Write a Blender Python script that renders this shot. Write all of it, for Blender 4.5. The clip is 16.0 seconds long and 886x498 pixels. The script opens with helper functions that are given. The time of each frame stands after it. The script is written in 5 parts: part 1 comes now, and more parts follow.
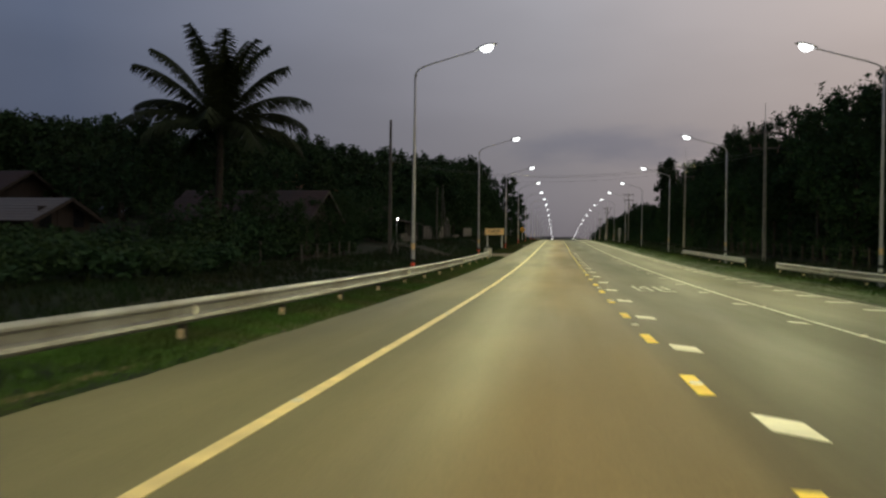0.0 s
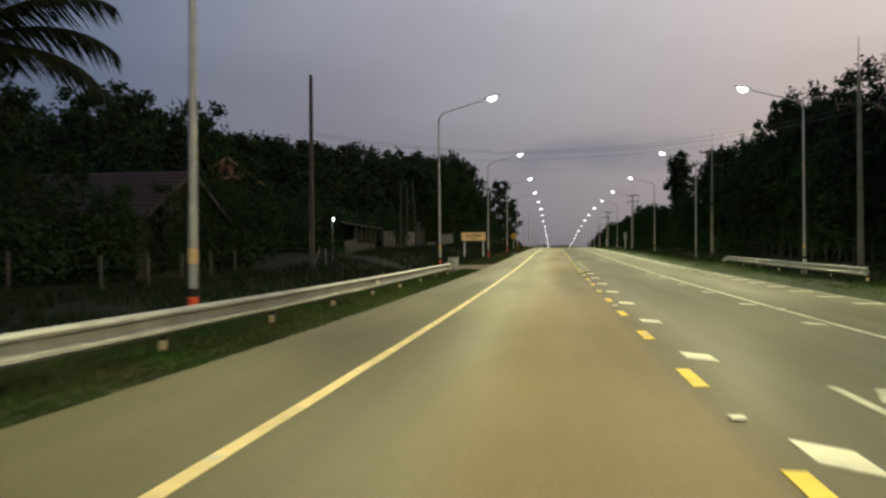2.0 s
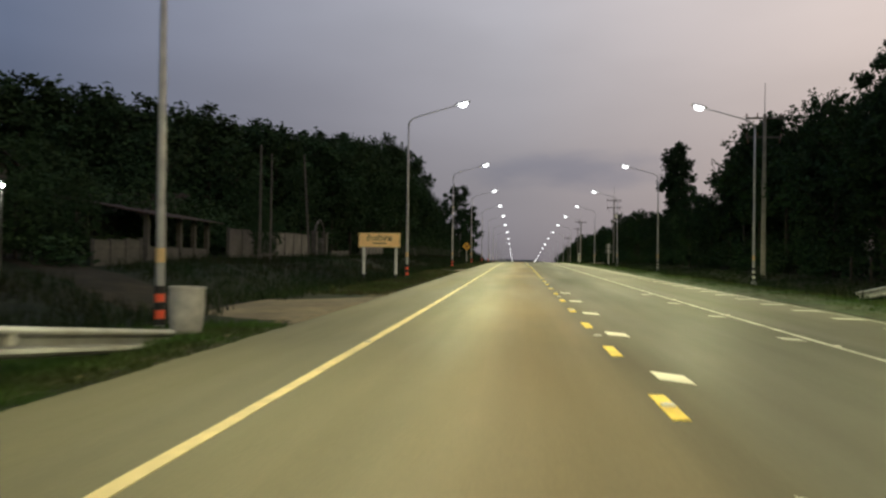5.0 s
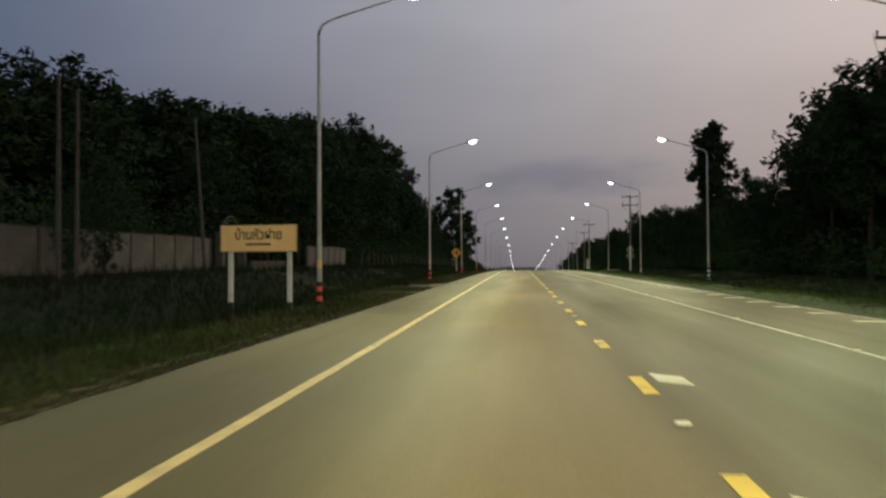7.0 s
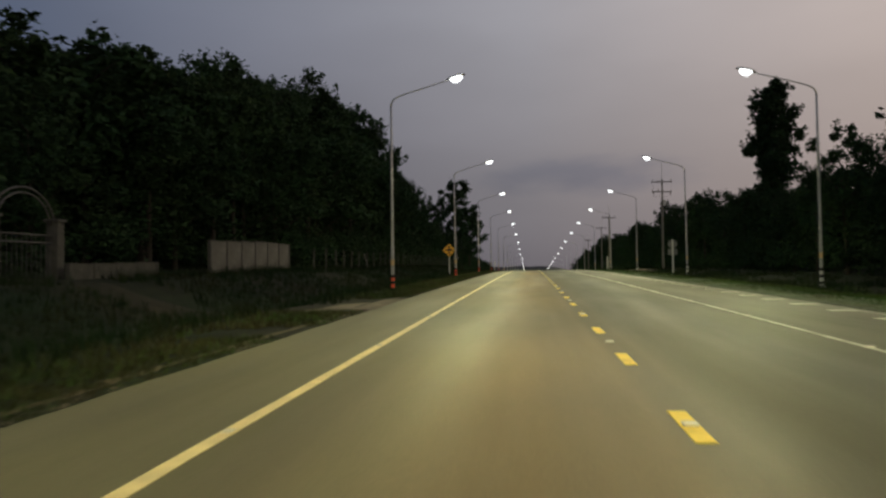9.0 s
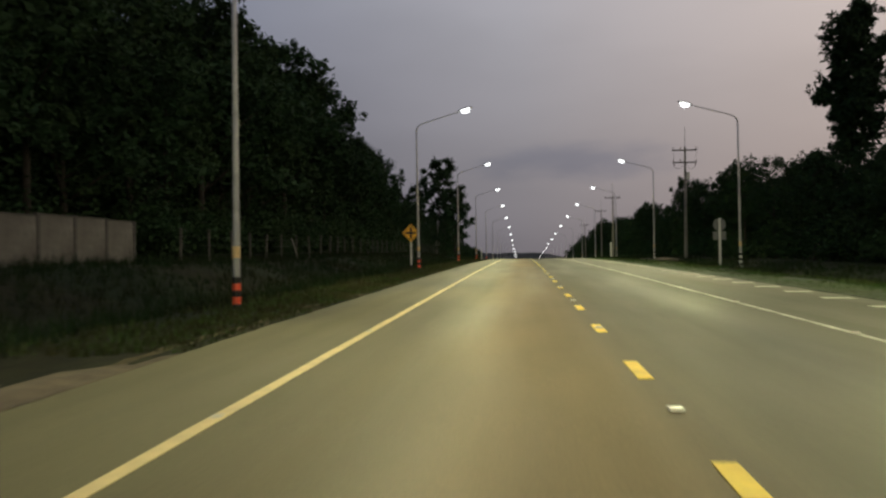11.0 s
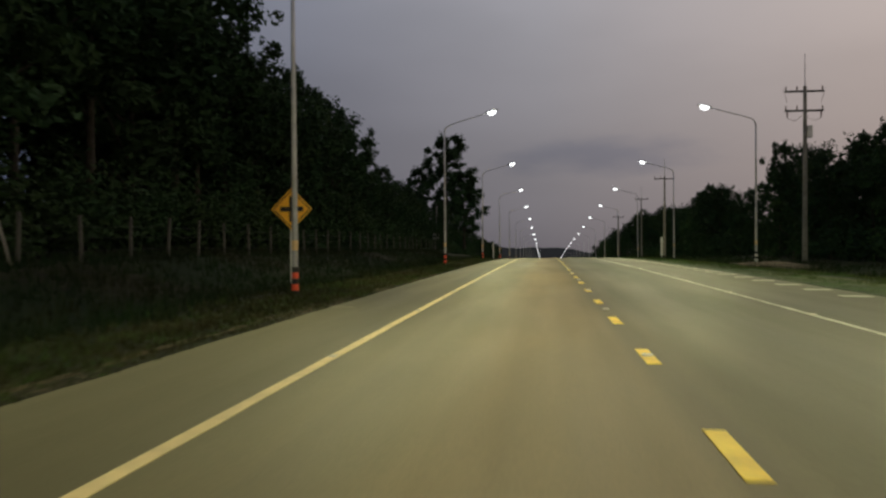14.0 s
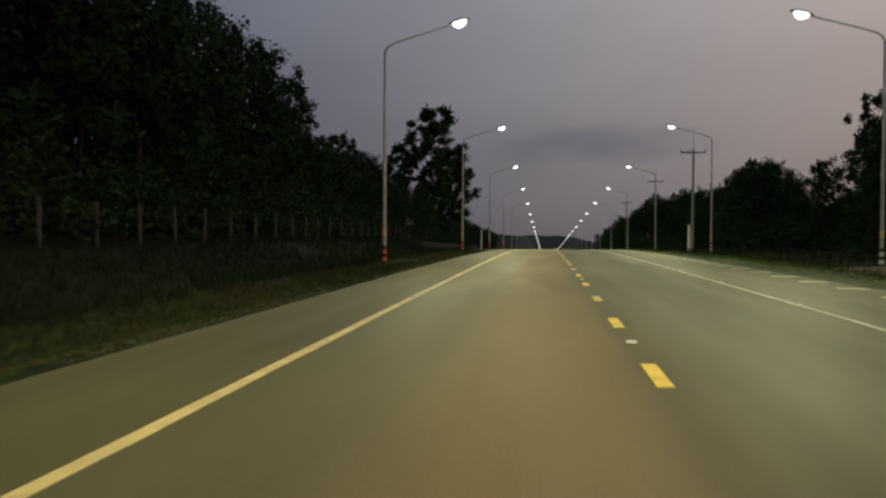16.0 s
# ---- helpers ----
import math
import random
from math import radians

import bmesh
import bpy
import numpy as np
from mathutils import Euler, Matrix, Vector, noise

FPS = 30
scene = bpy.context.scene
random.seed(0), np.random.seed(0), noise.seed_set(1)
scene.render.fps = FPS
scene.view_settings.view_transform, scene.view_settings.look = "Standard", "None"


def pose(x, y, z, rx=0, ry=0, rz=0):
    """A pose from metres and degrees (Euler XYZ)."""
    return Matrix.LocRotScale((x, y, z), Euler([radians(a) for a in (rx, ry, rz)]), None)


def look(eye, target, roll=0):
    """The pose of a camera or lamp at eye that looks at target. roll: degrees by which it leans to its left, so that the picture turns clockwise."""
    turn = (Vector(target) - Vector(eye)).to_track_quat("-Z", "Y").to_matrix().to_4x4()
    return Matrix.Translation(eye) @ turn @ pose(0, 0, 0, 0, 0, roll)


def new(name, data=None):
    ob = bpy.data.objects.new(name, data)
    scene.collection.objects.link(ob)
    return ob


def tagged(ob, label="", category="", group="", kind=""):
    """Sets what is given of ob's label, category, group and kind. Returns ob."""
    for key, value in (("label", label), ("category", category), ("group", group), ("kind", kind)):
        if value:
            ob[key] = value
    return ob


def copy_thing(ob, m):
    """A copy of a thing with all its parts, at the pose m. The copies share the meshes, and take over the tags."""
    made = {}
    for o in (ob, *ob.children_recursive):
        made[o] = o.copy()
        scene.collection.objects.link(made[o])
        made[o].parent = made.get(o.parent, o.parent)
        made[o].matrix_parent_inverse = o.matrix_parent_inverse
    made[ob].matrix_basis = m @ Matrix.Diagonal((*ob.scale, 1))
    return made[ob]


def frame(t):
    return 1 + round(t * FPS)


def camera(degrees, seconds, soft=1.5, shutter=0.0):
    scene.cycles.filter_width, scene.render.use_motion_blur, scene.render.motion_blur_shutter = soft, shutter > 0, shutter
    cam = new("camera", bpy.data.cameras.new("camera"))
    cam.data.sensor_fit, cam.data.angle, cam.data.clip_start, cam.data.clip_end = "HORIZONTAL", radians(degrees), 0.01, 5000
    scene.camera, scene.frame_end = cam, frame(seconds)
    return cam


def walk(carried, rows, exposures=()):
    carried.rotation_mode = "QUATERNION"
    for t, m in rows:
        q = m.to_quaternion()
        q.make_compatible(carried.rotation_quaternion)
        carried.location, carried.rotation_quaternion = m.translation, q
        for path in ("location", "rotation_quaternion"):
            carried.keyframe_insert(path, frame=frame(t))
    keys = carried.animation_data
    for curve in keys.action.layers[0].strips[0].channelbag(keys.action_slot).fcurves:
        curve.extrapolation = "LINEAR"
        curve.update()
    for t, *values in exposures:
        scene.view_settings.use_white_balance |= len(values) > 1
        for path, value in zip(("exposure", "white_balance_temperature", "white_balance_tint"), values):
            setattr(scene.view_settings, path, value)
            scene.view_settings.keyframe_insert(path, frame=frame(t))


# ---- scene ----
cam = camera(58.95, 16.0, soft=2.5, shutter=0.4)
# the road's heights, every 40 m from y = -60 (control points of a smooth curve)
ROAD_Z = [0.9, 0.0, -0.8, -0.68, -0.21, 0.25, 0.58, 0.64, 0.0, -1.16, -2.62, -4.13, -5.6, -7.02, -8.41, -9.79, -11.17, -12.55, -13.95, -15.37, -16.81, -18.24, -19.68, -21.11]


def road_z(y):
    u = min(max((y + 60) / 40.0, 1), len(ROAD_Z) - 2.001)
    i = int(u)
    q = u - i
    a, b, c = ROAD_Z[i - 1:i + 2]
    d = ROAD_Z[min(i + 2, len(ROAD_Z) - 1)]
    return ((1 - q) ** 3 * a + (3 * q ** 3 - 6 * q * q + 4) * b + (-3 * q ** 3 + 3 * q * q + 3 * q + 1) * c + q ** 3 * d) / 6


EYE = 1.302
# seconds, x, y, yaw, pitch, roll; the eye stays at one height over the road
ROWS = [
    (0.0, -1.379, 0.000, 8.270, -0.826, -0.584),
    (0.5, -1.375, 4.941, 8.613, -0.589, -0.184),
    (1.0, -1.408, 9.982, 7.980, -0.727, 0.042),
    (1.5, -1.424, 15.038, 8.244, 0.685, 0.249),
    (2.0, -1.404, 20.041, 8.007, -0.067, 0.345),
    (2.5, -1.421, 25.083, 8.235, -1.115, 0.194),
    (3.0, -1.407, 30.018, 8.333, -0.335, 0.323),
    (3.5, -1.397, 35.042, 7.642, -1.351, 1.157),
    (4.0, -1.398, 40.019, 7.445, -0.280, 0.814),
    (4.5, -1.383, 44.923, 6.888, -0.190, -0.396),
    (5.0, -1.332, 49.886, 5.427, 0.885, -0.661),
    (5.2, -1.327, 51.790, 5.070, 0.720, -0.620),
    (7.3, -1.271, 71.780, 5.950, 1.690, 0.810),
    (7.5, -1.270, 73.653, 6.329, 1.742, 0.856),
    (8.0, -1.276, 78.239, 6.820, 1.242, -0.044),
    (8.5, -1.253, 82.822, 6.713, 1.171, 0.481),
    (9.0, -1.198, 87.449, 6.340, 1.515, 0.898),
    (9.2, -1.195, 89.290, 6.270, 0.680, 0.860),
    (11.3, -1.163, 108.550, 5.490, 0.420, 0.870),
    (11.5, -1.162, 110.396, 5.208, 0.364, 0.866),
    (12.0, -1.213, 115.088, 6.408, 2.370, 0.268),
    (12.5, -1.202, 119.790, 8.282, 1.299, -0.141),
    (13.0, -1.161, 124.570, 8.123, 0.923, -0.143),
    (13.5, -1.147, 129.127, 7.680, 0.382, -0.426),
    (14.0, -1.137, 133.566, 7.406, 0.082, 0.347),
    (14.5, -1.094, 138.327, 6.982, -0.154, 0.192),
    (15.0, -1.051, 142.937, 6.600, 1.136, 0.043),
    (15.5, -1.033, 147.369, 7.140, 0.305, -0.746),
    (16.0, -1.005, 151.683, 7.394, -0.884, -0.210),
]
# the picture brightens a little whenever a lamp passes overhead
EXPOSURES = [(0, 0.04), (0.5, -0.04), (1, -0.13), (1.5, 0.12), (2, 0.35), (2.5, 0.14), (3, 0.04), (3.5, -0.16), (4, -0.15), (4.5, -0.03), (5, 0.36), (7.5, 0.06), (8, 0.26), (8.5, 0.16), (9, -0.15), (11.5, 0.10), (12, -0.02), (12.5, -0.27), (13, -0.22), (13.5, -0.13), (14, -0.15), (14.5, 0.08), (15, 0.20), (15.5, -0.29), (16, -0.35)]
walk(cam, [(t, pose(x, y, road_z(y) + EYE, 90 + pitch, roll, yaw)) for t, x, y, yaw, pitch, roll in ROWS], EXPOSURES)

# ---- world and light ----
world = bpy.data.worlds.new("dusk_sky")
scene.world = world
world.use_nodes = True
wn, wl = world.node_tree.nodes, world.node_tree.links
wn.clear()


def wnode(kind, **values):
    n = wn.new(kind)
    for k, v in values.items():
        n.inputs[k].default_value = v
    return n


w_coord = wn.new("ShaderNodeTexCoord")
w_sep = wn.new("ShaderNodeSeparateXYZ")
wl.new(w_coord.outputs["Generated"], w_sep.inputs[0])
# height: pinkish near the horizon, grey-violet above
w_up = wn.new("ShaderNodeValToRGB")
w_up.color_ramp.elements[0].position, w_up.color_ramp.elements[0].color = 0.0, (0.160, 0.149, 0.160, 1)
w_up.color_ramp.elements[1].position, w_up.color_ramp.elements[1].color = 0.9, (0.160, 0.19, 0.250, 1)
e = w_up.color_ramp.elements.new(0.1)
e.color = (0.226, 0.216, 0.226, 1)
e = w_up.color_ramp.elements.new(0.32)
e.color = (0.340, 0.340, 0.362, 1)
wl.new(w_sep.outputs["Z"], w_up.inputs[0])
# the afterglow lies to the right of the road, the night to its left
w_side = wn.new("ShaderNodeMapRange")
w_side.inputs["From Min"].default_value, w_side.inputs["From Max"].default_value = -0.55, 0.55
wl.new(w_sep.outputs["X"], w_side.inputs["Value"])
w_tint = wn.new("ShaderNodeValToRGB")
w_tint.color_ramp.elements[0].color = (0.30, 0.37, 0.52, 1)
w_tint.color_ramp.elements[1].color = (1.74, 1.44, 1.21, 1)
e = w_tint.color_ramp.elements.new(0.5)
e.color = (0.95, 0.93, 0.95, 1)
wl.new(w_side.outputs[0], w_tint.inputs[0])
w_mul = wn.new("ShaderNodeMix")
w_mul.data_type, w_mul.blend_type = "RGBA", "MULTIPLY"
w_mul.inputs["Factor"].default_value = 1.0
wl.new(w_up.outputs[0], w_mul.inputs["A"])
wl.new(w_tint.outputs[0], w_mul.inputs["B"])
# thin cloud
w_map = wn.new("ShaderNodeMapping")
w_map.inputs["Scale"].default_value = (1.7, 1.7, 5.0)
wl.new(w_coord.outputs["Generated"], w_map.inputs[0])
w_noise = wnode("ShaderNodeTexNoise", Scale=2.2, Detail=4.0, Roughness=0.42)
wl.new(w_map.outputs[0], w_noise.inputs["Vector"])
w_cloud = wn.new("ShaderNodeMapRange")
w_cloud.inputs["From Min"].default_value, w_cloud.inputs["From Max"].default_value = 0.35, 0.68
w_cloud.inputs["To Min"].default_value, w_cloud.inputs["To Max"].default_value = 1.055, 0.95
wl.new(w_noise.outputs["Fac"], w_cloud.inputs["Value"])
w_mul2 = wn.new("ShaderNodeMix")
w_mul2.data_type, w_mul2.blend_type = "RGBA", "MULTIPLY"
w_mul2.inputs["Factor"].default_value = 1.0
wl.new(w_mul.outputs["Result"], w_mul2.inputs["A"])
wl.new(w_cloud.outputs[0], w_mul2.inputs["B"])
# one darker slate bank of cloud low over the road's far end
w_bank = wn.new("ShaderNodeMapping")
w_bank.inputs["Location"].default_value, w_bank.inputs["Scale"].default_value = (-1.35, 0, -6.0), (9.0, 0, 46.0)
wl.new(w_coord.outputs["Generated"], w_bank.inputs[0])
w_warp = wnode("ShaderNodeTexNoise", Scale=9.0, Detail=5.0)
wl.new(w_map.outputs[0], w_warp.inputs["Vector"])
w_off = wn.new("ShaderNodeVectorMath")
w_off.operation = "MULTIPLY_ADD"
wl.new(w_warp.outputs["Color"], w_off.inputs[0])
w_off.inputs[1].default_value = (1.4, 0, 1.4)
wl.new(w_bank.outputs[0], w_off.inputs[2])
w_len = wn.new("ShaderNodeVectorMath")
w_len.operation = "LENGTH"
wl.new(w_off.outputs[0], w_len.inputs[0])
w_dark = wn.new("ShaderNodeMapRange")
w_dark.interpolation_type = "SMOOTHSTEP"
w_dark.inputs["From Min"].default_value, w_dark.inputs["From Max"].default_value = 0.2, 1.5
w_dark.inputs["To Min"].default_value, w_dark.inputs["To Max"].default_value = 1.0, 0.0
wl.new(w_len.outputs["Value"], w_dark.inputs["Value"])
w_slate = wn.new("ShaderNodeMix")
w_slate.data_type, w_slate.blend_type = "RGBA", "MULTIPLY"
w_slate.inputs["B"].default_value = (0.74, 0.78, 0.86, 1)
wl.new(w_dark.outputs[0], w_slate.inputs["Factor"])
wl.new(w_mul2.outputs["Result"], w_slate.inputs["A"])
w_bg = wn.new("ShaderNodeBackground")
w_bg.inputs["Strength"].default_value = 1.13
wl.new(w_slate.outputs["Result"], w_bg.inputs["Color"])
w_out = wn.new("ShaderNodeOutputWorld")
wl.new(w_bg.outputs[0], w_out.inputs[0])

LAMP_WATTS = 720.0
LAMP_COLOUR = (1.0, 0.96, 0.47)


# ---- materials ----
def material(name, colour, rough=0.7, metal=0.0, vary=0.25, scale=6.0, bump=0.15, fine=60.0, second=None, mix=0.5, big=0.35, spread=0.0, gloss=0.5):
    """Two scales of noise over a base colour, with a fine relief. second: a colour that comes in as stains."""
    m = bpy.data.materials.new(name)
    m.use_nodes = True
    nodes, links = m.node_tree.nodes, m.node_tree.links
    b = nodes["Principled BSDF"]
    b.inputs["Roughness"].default_value, b.inputs["Metallic"].default_value, b.inputs["Specular IOR Level"].default_value = rough, metal, gloss
    co = nodes.new("ShaderNodeTexCoord")
    n1 = nodes.new("ShaderNodeTexNoise")
    n1.inputs["Scale"].default_value, n1.inputs["Detail"].default_value = big, 6
    n2 = nodes.new("ShaderNodeTexNoise")
    n2.inputs["Scale"].default_value, n2.inputs["Detail"].default_value = scale, 5
    n3 = nodes.new("ShaderNodeTexNoise")
    n3.inputs["Scale"].default_value = fine
    for n in (n1, n2, n3):
        links.new(co.outputs["Object"], n.inputs["Vector"])
    ramp = nodes.new("ShaderNodeMapRange")
    ramp.inputs["From Min"].default_value, ramp.inputs["From Max"].default_value = 0.40, 0.64
    ramp.inputs["To Max"].default_value = mix
    links.new(n1.outputs["Fac"], ramp.inputs["Value"])
    col = nodes.new("ShaderNodeMix")
    col.data_type = "RGBA"
    col.inputs["A"].default_value = (*colour, 1)
    col.inputs["B"].default_value = (*(second or [c * 0.7 for c in colour]), 1)
    links.new(ramp.outputs[0], col.inputs["Factor"])
    hsv = nodes.new("ShaderNodeHueSaturation")
    val = nodes.new("ShaderNodeMapRange")
    val.inputs["From Min"].default_value, val.inputs["From Max"].default_value = 0.3, 0.7
    val.inputs["To Min"].default_value, val.inputs["To Max"].default_value = 1 - vary, 1 + vary
    links.new(n2.outputs["Fac"], val.inputs["Value"])
    links.new(col.outputs["Result"], hsv.inputs["Color"])
    if spread:
        info = nodes.new("ShaderNodeObjectInfo")
        isl = nodes.new("ShaderNodeNewGeometry")
        add = nodes.new("ShaderNodeMath")
        add.operation = "ADD"
        links.new(info.outputs["Random"], add.inputs[0])
        links.new(isl.outputs["Random Per Island"], add.inputs[1])
        sp = nodes.new("ShaderNodeMapRange")
        sp.inputs["From Max"].default_value = 2.0
        sp.inputs["To Min"].default_value, sp.inputs["To Max"].default_value = 1 - spread, 1 + spread
        links.new(add.outputs[0], sp.inputs["Value"])
        mul = nodes.new("ShaderNodeMath")
        mul.operation = "MULTIPLY"
        links.new(val.outputs[0], mul.inputs[0])
        links.new(sp.outputs[0], mul.inputs[1])
        links.new(mul.outputs[0], hsv.inputs["Value"])
    else:
        links.new(val.outputs[0], hsv.inputs["Value"])
    links.new(hsv.outputs[0], b.inputs["Base Color"])
    rr = nodes.new("ShaderNodeMapRange")
    rr.inputs["To Min"].default_value, rr.inputs["To Max"].default_value = max(rough - 0.12, 0.05), min(rough + 0.12, 1)
    links.new(n2.outputs["Fac"], rr.inputs["Value"])
    links.new(rr.outputs[0], b.inputs["Roughness"])
    if bump:
        bp = nodes.new("ShaderNodeBump")
        bp.inputs["Strength"].default_value, bp.inputs["Distance"].default_value = bump, 0.01
        links.new(n3.outputs["Fac"], bp.inputs["Height"])
        links.new(bp.outputs[0], b.inputs["Normal"])
    return m


def glowing(name, colour, strength):
    m = bpy.data.materials.new(name)
    m.use_nodes = True
    b = m.node_tree.nodes["Principled BSDF"]
    b.inputs["Base Color"].default_value = (0.8, 0.8, 0.8, 1)
    b.inputs["Emission Color"].default_value = (*colour, 1)
    b.inputs["Emission Strength"].default_value = strength
    return m


def asphalt():
    """Worn asphalt: stretched wheel tracks, oil, patches, a sealed joint beside the centre line, fine grit. Headlight
    glow is painted into the near lane.
    """
    m = bpy.data.materials.new("worn_asphalt")
    m.use_nodes = True
    nodes, links = m.node_tree.nodes, m.node_tree.links
    b = nodes["Principled BSDF"]
    co = nodes.new("ShaderNodeTexCoord")

    def stretched(sx, sy, scale, detail):
        mp = nodes.new("ShaderNodeMapping")
        mp.inputs["Scale"].default_value = (sx, sy, 1)
        links.new(co.outputs["Object"], mp.inputs[0])
        n = nodes.new("ShaderNodeTexNoise")
        n.inputs["Scale"].default_value, n.inputs["Detail"].default_value = scale, detail
        links.new(mp.outputs[0], n.inputs["Vector"])
        return n.outputs["Fac"]

    def ranged(sock, a, c, lo, hi):
        r = nodes.new("ShaderNodeMapRange")
        for k, v in (("From Min", a), ("From Max", c), ("To Min", lo), ("To Max", hi)):
            r.inputs[k].default_value = v
        links.new(sock, r.inputs["Value"])
        return r.outputs[0]

    def times(p, q):
        t = nodes.new("ShaderNodeMath")
        t.operation = "MULTIPLY"
        links.new(p, t.inputs[0])
        links.new(q, t.inputs[1])
        return t.outputs[0]

    tracks = ranged(stretched(1.0, 0.012, 1.3, 3), 0.36, 0.64, 0.90, 1.08)
    patches = ranged(stretched(0.5, 0.16, 0.6, 6), 0.38, 0.62, 0.80, 1.14)
    grit = ranged(stretched(1, 1, 45, 3), 0.3, 0.7, 0.86, 1.14)
    sep = nodes.new("ShaderNodeSeparateXYZ")
    links.new(co.outputs["Object"], sep.inputs[0])
    wob = nodes.new("ShaderNodeMath")
    wob.operation = "MULTIPLY_ADD"
    links.new(stretched(0.01, 0.15, 1.0, 2), wob.inputs[0])
    wob.inputs[1].default_value = 0.12
    links.new(sep.outputs["X"], wob.inputs[2])
    off = nodes.new("ShaderNodeMath")
    off.operation = "ADD"
    links.new(wob.outputs[0], off.inputs[0])
    off.inputs[1].default_value = -0.09
    dist = nodes.new("ShaderNodeMath")
    dist.operation = "ABSOLUTE"
    links.new(off.outputs[0], dist.inputs[0])
    joint = ranged(dist.outputs[0], 0.10, 0.26, 0.80, 1.0)
    value = times(times(times(tracks, patches), grit), joint)
    # headlight glow painted into the colour: near lane warm and light, far lane dark
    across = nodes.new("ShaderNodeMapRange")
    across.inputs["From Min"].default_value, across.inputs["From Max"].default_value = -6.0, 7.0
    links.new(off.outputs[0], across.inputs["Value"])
    lane_glow = nodes.new("ShaderNodeValToRGB")
    lane_glow.color_ramp.interpolation = "EASE"
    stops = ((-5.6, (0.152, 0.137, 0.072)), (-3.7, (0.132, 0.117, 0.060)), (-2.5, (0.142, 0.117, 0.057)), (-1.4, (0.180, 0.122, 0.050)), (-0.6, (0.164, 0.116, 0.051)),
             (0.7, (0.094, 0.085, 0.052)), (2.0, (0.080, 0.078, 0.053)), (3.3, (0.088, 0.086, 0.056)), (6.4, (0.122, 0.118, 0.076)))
    ramp = lane_glow.color_ramp.elements
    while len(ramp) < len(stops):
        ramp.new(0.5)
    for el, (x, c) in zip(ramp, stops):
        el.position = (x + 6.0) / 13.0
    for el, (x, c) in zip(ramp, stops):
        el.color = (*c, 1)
    links.new(across.outputs[0], lane_glow.inputs[0])
    hsv = nodes.new("ShaderNodeHueSaturation")
    links.new(lane_glow.outputs[0], hsv.inputs["Color"])
    links.new(value, hsv.inputs["Value"])
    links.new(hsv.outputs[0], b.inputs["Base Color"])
    links.new(ranged(stretched(0.6, 0.05, 1.2, 4), 0.3, 0.7, 0.52, 0.72), b.inputs["Roughness"])
    b.inputs["Specular IOR Level"].default_value = 0.31
    bp = nodes.new("ShaderNodeBump")
    bp.inputs["Strength"].default_value, bp.inputs["Distance"].default_value = 0.16, 0.005
    links.new(stretched(1, 1, 80, 3), bp.inputs["Height"])
    links.new(bp.outputs[0], b.inputs["Normal"])
    return m


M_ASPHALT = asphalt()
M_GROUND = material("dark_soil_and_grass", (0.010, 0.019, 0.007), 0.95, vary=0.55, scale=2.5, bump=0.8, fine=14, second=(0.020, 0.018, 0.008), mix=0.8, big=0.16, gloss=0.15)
M_DIRT = material("sandy_dirt", (0.13, 0.098, 0.060), 0.95, vary=0.3, scale=3.0, bump=0.5, fine=30, second=(0.08, 0.058, 0.036), mix=0.9, big=0.5)
M_YELLOW = material("yellow_road_paint", (0.90, 0.64, 0.065), 0.6, vary=0.16, scale=9, bump=0.3, fine=80, second=(0.62, 0.38, 0.05), big=2.0)
# whitish edge line; the warm tint of headlights is put into its colour
M_WARMLINE = material("warm_lit_road_paint", (0.76, 0.60, 0.28), 0.6, vary=0.14, scale=5, bump=0.3, fine=80, second=(0.54, 0.42, 0.22), big=1.3)
M_WHITE = material("white_road_paint", (0.82, 0.78, 0.62), 0.6, vary=0.14, scale=7, bump=0.3, fine=80, second=(0.52, 0.49, 0.38), big=1.3)
M_DULL = material("worn_white_road_paint", (0.52, 0.52, 0.43), 0.65, vary=0.2, scale=7, bump=0.3, fine=80, second=(0.26, 0.26, 0.20), mix=0.8, big=1.3)
M_FADED = material("faded_white_road_paint", (0.66, 0.65, 0.52), 0.65, vary=0.2, scale=7, bump=0.3, fine=80, second=(0.40, 0.39, 0.31), mix=0.8, big=1.3)
M_STEEL = material("galvanised_steel", (0.55, 0.55, 0.52), 0.42, 0.75, vary=0.12, scale=8, bump=0.05, second=(0.38, 0.37, 0.34), big=1.0)
M_RAIL = material("guardrail_steel", (0.36, 0.365, 0.35), 0.55, 0.45, vary=0.14, scale=5, bump=0.08, second=(0.23, 0.215, 0.18), mix=0.7, big=0.7)
M_RED = material("orange_red_reflective_tape", (0.95, 0.12, 0.05), 0.4, vary=0.08, bump=0)
M_BLACK = material("black_tape", (0.012, 0.012, 0.012), 0.5, bump=0)
M_TAPE = material("pale_yellow_sticker", (0.80, 0.56, 0.26), 0.45, vary=0.1, bump=0)
M_PALE = material("white_reflective_tape", (0.80, 0.78, 0.68), 0.4, vary=0.1, bump=0)
M_SIGN = material("amber_sign_sheeting", (0.93, 0.62, 0.28), 0.45, vary=0.06, scale=3, bump=0.02, second=(0.84, 0.52, 0.18))
M_WARN = material("yellow_sign_sheeting", (0.93, 0.46, 0.02), 0.45, vary=0.08, scale=3, bump=0.02, second=(0.70, 0.34, 0.02))
M_INK = material("black_sign_ink", (0.010, 0.009, 0.008), 0.5, bump=0)
M_POST = material("white_painted_post", (0.62, 0.62, 0.58), 0.6, vary=0.15, scale=4, second=(0.42, 0.41, 0.36))
M_CONCRETE = material("weathered_concrete", (0.22, 0.205, 0.175), 0.9, vary=0.25, scale=4, bump=0.4, fine=40, second=(0.15, 0.14, 0.12), mix=0.8, big=0.8)
